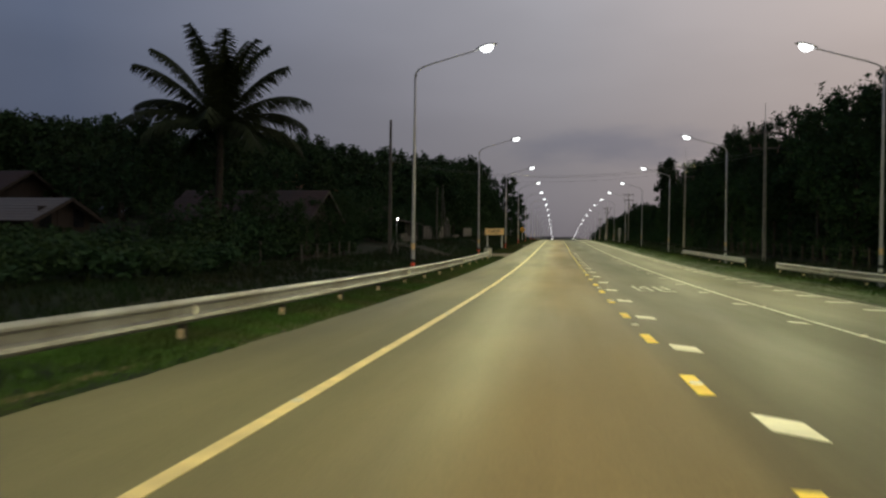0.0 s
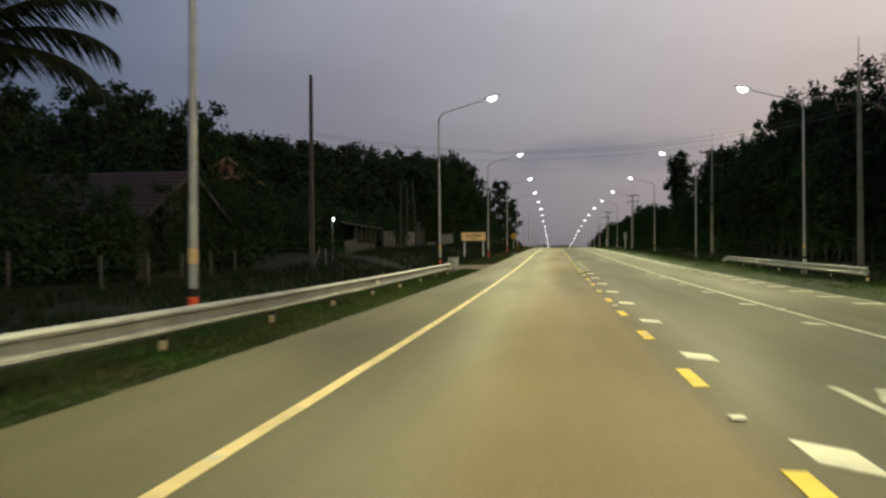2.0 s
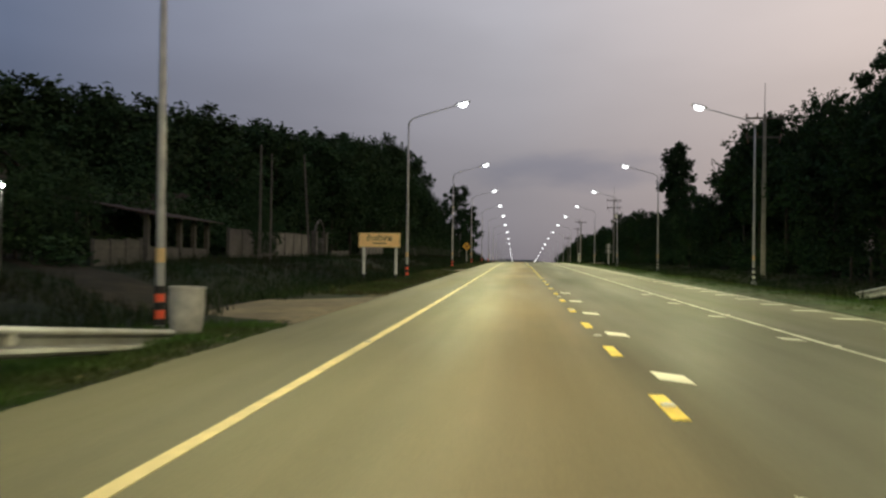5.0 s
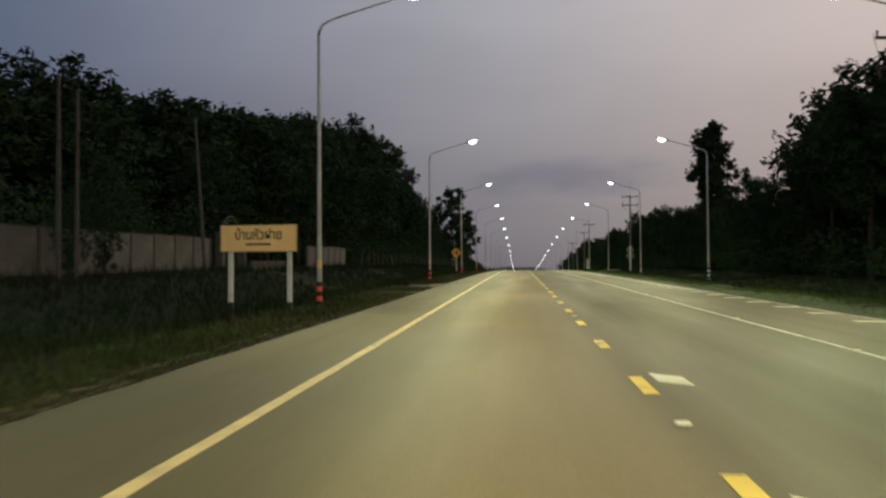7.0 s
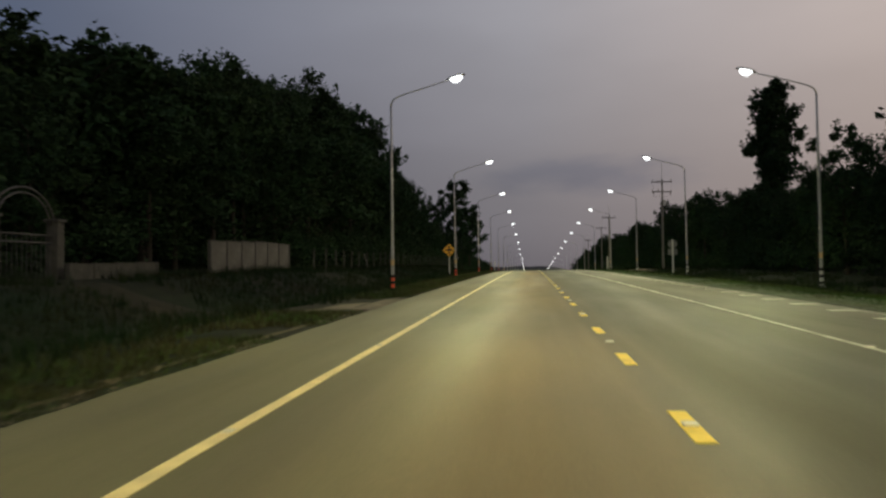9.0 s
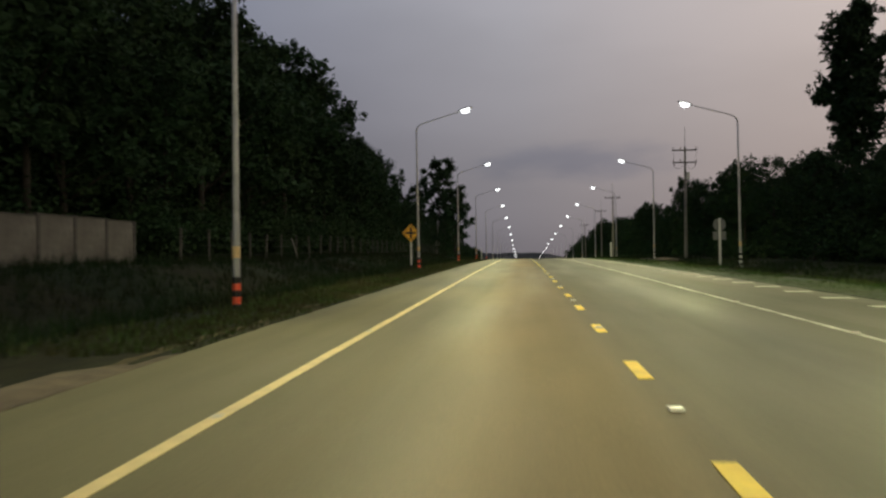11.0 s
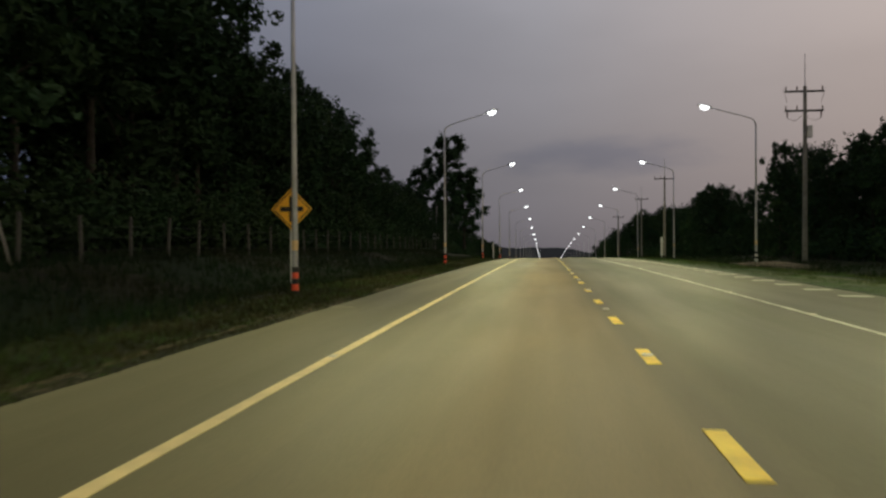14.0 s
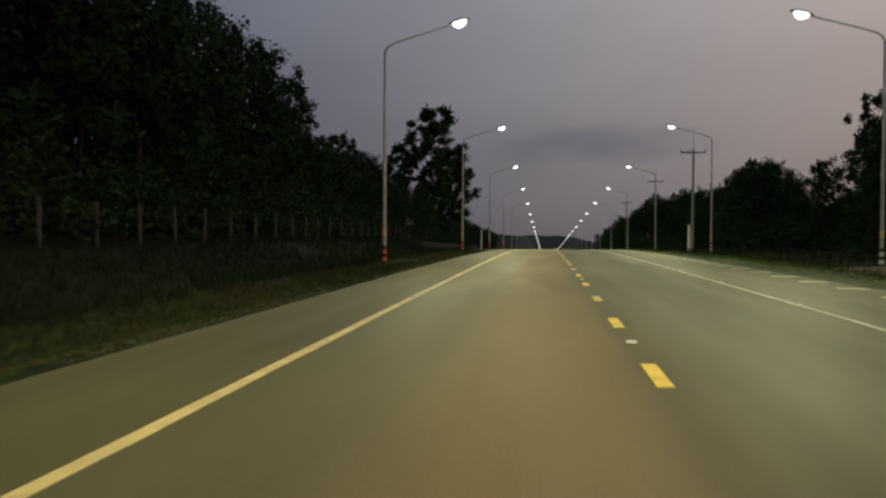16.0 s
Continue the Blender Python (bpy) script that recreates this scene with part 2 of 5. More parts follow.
# stained white lowered further: the walls' dim light is put into the colour
M_WALL = material("stained_dimmed_wall", (0.15, 0.138, 0.12), 0.9, vary=0.22, scale=3, bump=0.3, fine=30, second=(0.07, 0.062, 0.05), mix=0.8, big=0.7)
M_ROOF = material("red_brown_roof_tiles", (0.030, 0.013, 0.009), 0.85, vary=0.25, scale=3, bump=0.4, second=(0.018, 0.010, 0.008), mix=0.8, big=0.5)
M_TIN = material("pale_corrugated_roof", (0.115, 0.106, 0.095), 0.65, 0.1, vary=0.2, scale=3, second=(0.11, 0.09, 0.075), mix=0.8)
M_PEACH = material("peach_gable_paint", (0.27, 0.155, 0.10), 0.85, vary=0.2, scale=3, second=(0.17, 0.095, 0.062))
M_WOOD = material("dark_timber", (0.032, 0.024, 0.018), 0.85, vary=0.3, scale=5)
M_GLASS = material("dark_window_glass", (0.015, 0.017, 0.02), 0.12, vary=0.1, bump=0)
M_BARK = material("grey_brown_bark", (0.036, 0.031, 0.024), 0.95, vary=0.35, scale=6, bump=0.7, fine=25, second=(0.050, 0.044, 0.034), mix=0.7, big=1.5, gloss=0.2)
M_LEAF = material("dark_green_leaves", (0.022, 0.048, 0.020), 0.85, vary=0.25, scale=1.5, bump=0, second=(0.030, 0.048, 0.019), mix=0.8, big=0.25, spread=0.3, gloss=0.10)
M_PALM = material("palm_fronds", (0.022, 0.032, 0.013), 0.8, vary=0.3, scale=2, bump=0, second=(0.030, 0.036, 0.015), spread=0.3, gloss=0.15)
M_GRASS = material("verge_grass", (0.038, 0.082, 0.014), 0.75, vary=0.3, scale=0.9, bump=0, second=(0.062, 0.060, 0.022), mix=0.8, big=0.5, spread=0.4, gloss=0.2)
# weeds beyond the verge: missing lamplight is put into this dark green
M_WEED = material("unlit_weeds", (0.012, 0.027, 0.009), 0.95, vary=0.35, scale=0.8, bump=0, second=(0.020, 0.018, 0.009), mix=0.8, big=0.4, spread=0.4, gloss=0.12)
M_LAWN = material("short_pale_grass", (0.055, 0.085, 0.040), 0.9, vary=0.4, scale=1.6, bump=0.7, fine=25, second=(0.085, 0.090, 0.055), mix=0.8, big=0.4, gloss=0.2)
M_COLUMN = material("dull_galvanised_column", (0.44, 0.44, 0.43), 0.45, 0.4, vary=0.14, scale=6, bump=0.05, second=(0.32, 0.315, 0.30), mix=0.7, big=0.8)
# concrete darkened for unlit poles: missing light is put into the colour
M_POLE = material("darkened_concrete", (0.085, 0.078, 0.066), 0.9, vary=0.25, scale=4, bump=0.35, fine=40, second=(0.05, 0.045, 0.038), mix=0.8, big=0.8)
# ring concrete lightened: headlight falling on it is put into the colour
M_RING = material("headlit_concrete", (0.50, 0.48, 0.42), 0.9, vary=0.22, scale=5, bump=0.4, fine=40, second=(0.34, 0.32, 0.27), mix=0.8, big=1.6)
M_SHEET = material("pale_amber_sheeting", (0.85, 0.66, 0.36), 0.4, vary=0.1, bump=0)
M_GRAVEL = material("loose_gravel", (0.15, 0.125, 0.085), 0.9, vary=0.35, scale=6, bump=0.2, second=(0.09, 0.075, 0.05), mix=0.8, big=2.0, spread=0.4)
M_EDGE = material("trodden_sandy_edge", (0.105, 0.086, 0.046), 0.95, vary=0.35, scale=4, bump=0.3, fine=30, second=(0.060, 0.044, 0.022), mix=0.9, big=0.9, gloss=0.15)
M_DRY = material("olive_dry_grass", (0.034, 0.044, 0.013), 0.8, vary=0.35, scale=0.9, bump=0, second=(0.058, 0.050, 0.022), mix=0.8, big=0.5, spread=0.4, gloss=0.15)
# darkened copy of the concrete: weak light off the road is put into it
M_DIMPOST = material("dimmed_concrete", (0.072, 0.068, 0.058), 0.9, vary=0.3, scale=5, bump=0.3, fine=40, second=(0.05, 0.046, 0.04), mix=0.8, big=2.0)
M_WALLBOX = material("pale_grey_box_paint", (0.42, 0.42, 0.39), 0.7, vary=0.15, scale=4, second=(0.30, 0.29, 0.26))
# iron coloured dim: the weak light on the gate is put into it
M_IRON = material("dimmed_iron", (0.10, 0.10, 0.095), 0.7, 0.2, vary=0.2, scale=5, second=(0.06, 0.05, 0.045), mix=0.8)
# plate backs in shade: the shade is put into this darker grey
M_BACK = material("shaded_sign_back", (0.17, 0.175, 0.165), 0.6, 0.3, vary=0.15, scale=5, bump=0.05, second=(0.12, 0.12, 0.11))
# rail posts, much darker than the beam they carry
M_DARKPOST = material("dark_steel_post", (0.055, 0.045, 0.034), 0.8, 0.2, vary=0.25, scale=6, second=(0.035, 0.024, 0.016), mix=0.8)
# track earth, darker than the sandy mouths at the asphalt
M_TRACK = material("darker_brown_soil", (0.038, 0.031, 0.019), 0.95, vary=0.4, scale=2.5, bump=0.6, fine=22, second=(0.020, 0.019, 0.011), mix=0.9, big=0.45, gloss=0.15)
M_SEAL = material("pale_joint_filler", (0.50, 0.47, 0.36), 0.8, vary=0.2, scale=9, bump=0.2, second=(0.30, 0.275, 0.19), mix=0.8, big=3.0)
M_LITTER = material("crumpled_pale_litter", (0.50, 0.50, 0.46), 0.7, vary=0.2, scale=12, bump=0.3, second=(0.34, 0.33, 0.29))
M_WIRE = material("black_cable", (0.02, 0.02, 0.02), 0.6, bump=0)
M_CABLE = material("bare_aluminium_cable", (0.13, 0.13, 0.125), 0.6, 0.0, vary=0.1, bump=0)
M_CERAMIC = material("brown_insulator", (0.10, 0.05, 0.03), 0.3, bump=0)
M_STUD = material("white_glazed_stud", (0.85, 0.82, 0.70), 0.2, vary=0.05, bump=0)
M_HILL = material("wooded_hill", (0.012, 0.018, 0.017), 0.95, vary=0.3, scale=0.02, bump=0, big=0.004)
M_LAMP = glowing("lit_led_panel", (0.95, 0.99, 1.0), 3.2)
M_BULB = glowing("lit_yard_lamp", (0.95, 1.0, 0.85), 60.0)


# ---- mesh helpers ----
def empty(name, m=None):
    ob = new(name)
    if m is not None:
        ob.matrix_basis = m
    return ob


def mesh_of(name, bm, mat, smooth=False):
    me = bpy.data.meshes.new(name)
    bm.to_mesh(me)
    bm.free()
    me.materials.append(mat)
    if smooth:
        me.polygons.foreach_set("use_smooth", [True] * len(me.polygons))
    return me


def part(name, bm, mat, parent=None, label="", smooth=False):
    ob = new(name, mesh_of(name, bm, mat, smooth))
    if parent is not None:
        ob.parent = parent
    return tagged(ob, label)


def shared(name, me, m, parent=None):
    ob = new(name, me)
    ob.matrix_basis = m
    if parent is not None:
        ob.parent = parent
    return ob


def raw(name, verts, faces, mat, parent=None, smooth=False):
    me = bpy.data.meshes.new(name)
    me.from_pydata(verts, [], faces)
    me.materials.append(mat)
    if smooth:
        me.polygons.foreach_set("use_smooth", [True] * len(me.polygons))
    ob = new(name, me)
    if parent is not None:
        ob.parent = parent
    return ob


def box(bm, x0, x1, y0, y1, z0, z1, bevel=0.0, m=None):
    made = bmesh.ops.create_cube(bm, size=1.0)["verts"]
    t = Matrix.Translation(((x0 + x1) / 2, (y0 + y1) / 2, (z0 + z1) / 2)) @ Matrix.Diagonal((x1 - x0, y1 - y0, z1 - z0, 1))
    bmesh.ops.transform(bm, matrix=(m @ t) if m is not None else t, verts=made)
    if bevel:
        edges = list({ed for v in made for ed in v.link_edges})
        bmesh.ops.bevel(bm, geom=edges, offset=bevel, segments=2, affect="EDGES", profile=0.6)
    return bm


def tube(bm, points, radii, sides=8, caps=True):
    """A tube along points, with a radius at each."""
    rings = []
    pts = [Vector(p) for p in points]
    for i, p in enumerate(pts):
        d = (pts[min(i + 1, len(pts) - 1)] - pts[max(i - 1, 0)]).normalized()
        a = d.orthogonal().normalized() if abs(d.z) > 0.99 else d.cross(Vector((0, 0, 1))).normalized()
        if abs(d.z) > 0.99:
            a = Vector((1, 0, 0))
        b = d.cross(a).normalized()
        rings.append([bm.verts.new(p + radii[i] * (a * math.cos(k * math.tau / sides) + b * math.sin(k * math.tau / sides))) for k in range(sides)])
    for r, s in zip(rings, rings[1:]):
        for k in range(sides):
            bm.faces.new((r[k], r[(k + 1) % sides], s[(k + 1) % sides], s[k]))
    if caps:
        bm.faces.new(list(reversed(rings[0])))
        bm.faces.new(rings[-1])
    return bm


def new_bm():
    return bmesh.new()


def slope(y):
    return math.degrees(math.atan((road_z(y + 0.5) - road_z(y - 0.5))))


def bank(x, y):
    """The ground's height over the road at its side."""
    k = 0.12 * noise.noise(Vector((x * 0.25, y * 0.12, 0))) if (x < -6.3 or x > 7.6) else 0.0
    if x < 0:
        d = -x
        b = min(max((y - 58) / 26.0, 0), 1)
        low = ((0, -0.06), (5.3, -0.06), (5.75, -0.015), (8.3, -0.02), (10.0, -0.30), (11.5, -0.25), (14.0, -0.10), (17, 0.15), (26, 0.6), (60, 3.2), (140, 6.0), (700, 9))
        pts = ((0, -0.06), (5.3, -0.06), (5.75, -0.015), (8.3, -0.02), (10.0, -0.30), (11.5, -0.05), (14.0, 0.75), (17, 0.95), (26, 1.5), (60, 4.0), (140, 7.0), (700, 10))
        pts = [(q, a + (c - a) * b) for (q, a), (_, c) in zip(low, pts)]
    else:
        d = x
        pts = ((0, -0.06), (6.4, -0.06), (6.9, -0.015), (9.5, -0.05), (11.0, -0.25), (13.0, -0.15), (16, 0.1), (30, 0.4), (140, 3.0), (700, 6))
    for (a, za), (b, zb) in zip(pts, pts[1:]):
        if d <= b:
            return za + (zb - za) * (d - a) / (b - a) + k
    return pts[-1][1]


def ground_z(x, y):
    return road_z(y) + bank(x, y)


# ---- ground, road and paint ----
def grid_sheet(name, xs, ys, height, mat):
    verts = [(x, y, height(x, y)) for y in ys for x in xs]
    n = len(xs)
    faces = [(j * n + i, j * n + i + 1, (j + 1) * n + i + 1, (j + 1) * n + i) for j in range(len(ys) - 1) for i in range(n - 1)]
    return raw(name, verts, faces, mat, smooth=True)


XS = [-900, -500, -300, -180, -120, -80, -60, -45, -36, -30, -26, -23, -20, -18.5, -17, -16, -15, -14, -13, -12, -11.2, -10.4, -9.6, -8.8, -8, -7.4, -6.8, -6.2, -5.75, -5.3, -3, 0, 3, 6.4, 6.9, 7.4, 8, 8.7, 9.5, 10.2, 11, 12, 13, 14.5, 16, 18, 21, 25, 30, 40, 60, 90, 140, 220, 400, 900]
YS = [-400, -200, -100] + [-60 + 1.5 * i for i in range(240)] + [300 + 10 * i for i in range(56)] + [880, 950, 1100, 1400, 2000, 3200]


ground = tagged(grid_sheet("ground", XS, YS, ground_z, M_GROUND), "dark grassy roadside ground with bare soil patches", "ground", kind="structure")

ROAD_YS = [-60 + 0.75 * i for i in range(480)] + [300 + 5 * i for i in range(113)]


def ragged(y, side):
    return 0.10 * noise.noise(Vector((y * 0.6, side, 3.0))) + 0.05 * noise.noise(Vector((y * 2.3, side, 9.0)))


road_verts, road_faces = [], []
ROAD_COLS = (-5.66, -5.3, -4.4, -3.5, -2, -1, 0, 1, 2, 3.45, 4.6, 5.6, 6.3, 6.75)
for y in ROAD_YS:
    for i, x in enumerate(ROAD_COLS):
        xx = x + (ragged(y, 1.0) if i == 0 else ragged(y, 7.0) if i == len(ROAD_COLS) - 1 else 0)
        road_verts.append((xx, y, road_z(y) - (0.035 if i in (0, len(ROAD_COLS) - 1) else 0.0)))
nc = len(ROAD_COLS)
for j in range(len(ROAD_YS) - 1):
    for i in range(nc - 1):
        road_faces.append((j * nc + i, j * nc + i + 1, (j + 1) * nc + i + 1, (j + 1) * nc + i))
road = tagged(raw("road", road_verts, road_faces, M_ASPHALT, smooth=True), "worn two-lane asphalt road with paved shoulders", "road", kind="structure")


def paint_strip(name, x, width, y0, y1, mat, label):
    """A line of road paint: a thin slab with a worn edge."""
    ys = [y0 + 0.75 * i for i in range(int((y1 - y0) / 0.75))]
    v, f = [], []
    for y in ys:
        e0 = 0.012 * noise.noise(Vector((y * 3.1, x, 1)))
        e1 = 0.012 * noise.noise(Vector((y * 3.3, x, 5)))
        z = road_z(y)
        v += [(x - width / 2 + e0, y, z), (x - width / 2 + e0, y, z + 0.006), (x + width / 2 + e1, y, z + 0.006), (x + width / 2 + e1, y, z)]
    for j in range(len(ys) - 1):
        a, b = 4 * j, 4 * j + 4
        f += [(a, b, b + 1, a + 1), (a + 1, b + 1, b + 2, a + 2), (a + 2, b + 2, b + 3, a + 3)]
    return tagged(raw(name, v, f, mat), label, "road line", kind="structure")


paint_strip("edge_line_near", -3.545, 0.13, -20, 420, M_WARMLINE, "solid edge line on the asphalt, warm headlight tint in its paint")
paint_strip("edge_line_far", 3.45, 0.095, -20, 420, M_DULL, "thin worn white edge line painted on the asphalt")
paint_strip("shoulder_line", 6.26, 0.05, 0, 108, M_DULL, "faint white line along the paved shoulder")


def stroke_mesh(name, length, width, mat, skew=0.0):
    bm = new_bm()
    box(bm, -width / 2, width / 2, -length / 2, length / 2, 0, 0.007)
    if skew:
        for v in bm.verts:
            v.co.y -= skew * v.co.x
    return mesh_of(name, bm, mat)


DASH, FIRST_DASH = 4.0786, 3.94
dash_mesh = stroke_mesh("centre_dash", 1.15, 0.15, M_YELLOW)
for k in range(-2, 90):
    y = FIRST_DASH + DASH * k
    shared("centre_dash", dash_mesh, pose(0.0, y, road_z(y) + 0.001, slope(y)), road)
bar_mesh = stroke_mesh("speed_bar", 0.62, 0.32, M_WHITE, 0.9)
bar_dull = stroke_mesh("speed_bar", 0.44, 0.28, M_DULL, 0.8)
for k in range(-1, 16):
    y = 6.2 + 4.77 * k
    shared("speed_bar", bar_mesh, pose(0.36, y, road_z(y) + 0.001, slope(y)), road)
    shared("speed_bar", bar_dull, pose(3.12, y - 0.3, road_z(y) + 0.001, slope(y)), road)
shoulder_mesh = stroke_mesh("shoulder_bar", 0.40, 0.60, M_FADED, 0.3)
for k in range(-8, 90):
    y = 24.24 + 2.568 * k
    shared("shoulder_bar", shoulder_mesh, pose(5.95, y, road_z(y) + 0.001, slope(y)), road)

stud_bm = new_bm()
box(stud_bm, -0.06, 0.06, -0.055, 0.055, 0, 0.03, 0.011)
stud_mesh = mesh_of("road_stud", stud_bm, M_STUD)
for k in range(-14, 45):
    y = 93.67 + 6.118 * k
    shared("road_stud", stud_mesh, pose(0.0, y, road_z(y) + 0.003, slope(y)), road)
    shared("road_stud", stud_mesh, pose(3.43, y + 5.2, road_z(y + 5.2) + 0.003, slope(y)), road)


low_bm = new_bm()
box(low_bm, -0.04, 0.04, -0.04, 0.04, 0, 0.018, 0.007)
low_stud = mesh_of("road_stud", low_bm, M_STUD)
for y in [6.4 + 9.18 * k for k in range(8)] + [81.1 + 6.118 * k for k in range(30)]:
    shared("road_stud", low_stud, pose(-3.545, y, road_z(y) + 0.006, slope(y)), road)


for sx0, sx1, sy in ((-5.44, -4.50, 88.54), (-5.58, -4.94, 149.42)):
    sbm = new_bm()
    box(sbm, sx0, sx1, -0.022, 0.022, -0.002, 0.003)
    for sv in sbm.verts:
        sv.co.y -= 0.62 * (sv.co.x - sx0)
    seal = part("joint_filler", sbm, M_SEAL, road)
    seal.matrix_basis = pose(0, sy, road_z(sy) + 0.001, slope(sy))


def painted_sign(name, strokes):
    """Letters painted on the lane, in straight strokes (x, y, x, y, width)."""
    bm = new_bm()
    for x0, y0, x1, y1, w in strokes:
        a, b = Vector((x0, y0, 0)), Vector((x1, y1, 0))
        d = (b - a)
        m = Matrix.Translation((a + b) / 2) @ Matrix.Rotation(math.atan2(d.y, d.x), 4, "Z")
        box(bm, -d.length / 2, d.length / 2, -w / 2, w / 2, 0, 0.006, 0, m)
    for v in bm.verts:
        v.co.z += road_z(v.co.y) + 0.001
    return tagged(part(name, bm, M_DULL), "white lettering strokes painted on the oncoming lane", "road marking", kind="structure")


painted_sign("lane_lettering", [
    (1.23, 28.0, 1.23, 25.15, 0.09), (1.20, 25.15, 1.66, 25.15, 0.20), (1.62, 25.2, 1.62, 27.9, 0.09), (1.62, 27.8, 1.44, 27.2, 0.12), (1.44, 27.2, 1.44, 26.4, 0.09), (1.42, 26.4, 1.60, 26.4, 0.15),
    (1.90, 27.85, 1.90, 25.15, 0.09), (1.87, 25.15, 2.32, 25.15, 0.20), (1.90, 26.35, 2.30, 26.2, 0.17), (2.28, 26.1, 2.17, 27.85, 0.09), (2.17, 27.75, 2.02, 27.75, 0.14)])


# the short-mown strip beyond the far shoulder
def mown_strip():
    v, f = [], []
    cols = (6.70, 7.0, 7.6, 8.2, 8.8, 9.25)
    ys = [-20 + 0.8 * i for i in range(500)]
    for y in ys:
        for i, x in enumerate(cols):
            xx = x + (0.45 * noise.noise(Vector((y * 0.35, 2.0, 6.0))) + 0.2 * noise.noise(Vector((y * 1.3, 4.0, 6.0))) if i == 5 else 0)
            v.append((xx, y, ground_z(xx, y) + (0.02 if i < 5 else -0.02)))
    n = len(cols)
    for j in range(len(ys) - 1):
        f += [(j * n + i, j * n + i + 1, (j + 1) * n + i + 1, (j + 1) * n + i) for i in range(n - 1)]
    return tagged(raw("verge_strip", v, f, M_LAWN, smooth=True), "short pale green grass strip along the far shoulder", "verge", kind="structure")


mown_strip()


# the trodden sandy rim between the asphalt and the near verge
def rim_strip():
    v, f = [], []
    ys = [-20 + 0.5 * i for i in range(720)]
    cols = (-5.40, -5.75, -6.0, -6.2)
    for y in ys:
        for i, x in enumerate(cols):
            wob = 0.16 * noise.noise(Vector((y * 0.5, 3.0, 6.0))) + 0.12 * noise.noise(Vector((y * 1.9, 5.0, 6.0)))
            xx = x - wob * (i == 2) - 1.6 * wob * (i == 3)
            z = road_z(y) - 0.042 if i == 0 else road_z(y) - 0.026 if i == 1 else ground_z(xx, y) + (0.012 if i == 2 else -0.03)
            v.append((xx, y, z))
    n = len(cols)
    for j in range(len(ys) - 1):
        f += [(j * n + i + 1, j * n + i, (j + 1) * n + i, (j + 1) * n + i + 1) for i in range(n - 1)]
    return tagged(raw("verge_rim", v, f, M_EDGE, smooth=True), "trodden sandy rim along the near asphalt edge", "verge", kind="structure")


rim_strip()


# dirt tracks that leave the road
def dirt_track(name, points, widths, label, mat=None):
    v, f = [], []
    steps = []
    for (a, b), (wa, wb) in zip(zip(points, points[1:]), zip(widths, widths[1:])):
        for i in range(12):
            q = i / 12
            steps.append((a[0] + (b[0] - a[0]) * q, a[1] + (b[1] - a[1]) * q, wa + (wb - wa) * q))
    steps.append((*points[-1], widths[-1]))
    n = 9
    for i, (x, y, w) in enumerate(steps):
        for k in range(n):
            yy = y + w * (k / (n - 1) - 0.5) + (0.25 * noise.noise(Vector((x * 0.9, k, 2))) if k in (0, n - 1) else 0)
            lift = -0.03 if k in (0, n - 1) else 0.03
            v.append((x, yy, ground_z(x, yy) + lift if x < -5.75 else road_z(yy) - 0.012))
    for i in range(len(steps) - 1):
        for k in range(n - 1):
            f.append((i * n + k, i * n + k + 1, (i + 1) * n + k + 1, (i + 1) * n + k))
    return tagged(raw(name, v, f, mat or M_DIRT, smooth=True), label, "dirt track", kind="structure")


dirt_track("dirt_track_1", [(-5.5, 69.5), (-7.2, 69.0), (-8.6, 69.0)], [10.5, 7.5, 5.0], "sandy mouth of a driveway at the road edge")
dirt_track("dirt_track_3", [(-8.3, 69.0), (-14.0, 73.0), (-24.0, 82.0)], [5.2, 3.6, 3.2], "darker brown earth driveway between weeds", M_TRACK)


def sand_patch(name, cx, cy, rx, ry, rise, label):
    """A low uneven heap of pale sand on the verge."""
    v, f = [(cx, cy, ground_z(cx, cy) + rise)], []
    rings, n = 7, 28
    for i in range(1, rings + 1):
        for k in range(n):
            a = math.tau * k / n
            q = i / rings * (1 + 0.22 * noise.noise(Vector((math.cos(a) * 1.6, math.sin(a) * 1.6, 8.0))))
            x, y = cx + rx * q * math.cos(a), cy + ry * q * math.sin(a)
            h = rise * (1 - (i / rings) ** 1.5) + (0.05 * noise.noise(Vector((x * 2, y * 2, 1))) if i < rings else -0.06)
            v.append((x, y, ground_z(x, y) + h + 0.01))
    for k in range(n):
        f.append((0, 1 + k, 1 + (k + 1) % n))
    for i in range(rings - 1):
        for k in range(n):
            a, b = 1 + i * n + k, 1 + i * n + (k + 1) % n
            f.append((a, a + n, b + n, b))
    return tagged(raw(name, v, f, M_DIRT, smooth=True), label, "sand", kind="structure")


sand_patch("sand_patch_1", 11.6, 180.6, 2.6, 4.0, 0.42, "pale patch of sand on the far verge")
dirt_track("dirt_track_2", [(-5.5, 112.0), (-7.5, 110.6)], [7.0, 4.2], "pale sandy mouth of a track at the road edge")
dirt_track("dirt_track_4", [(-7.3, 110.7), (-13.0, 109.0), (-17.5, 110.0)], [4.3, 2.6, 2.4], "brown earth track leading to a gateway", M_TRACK)


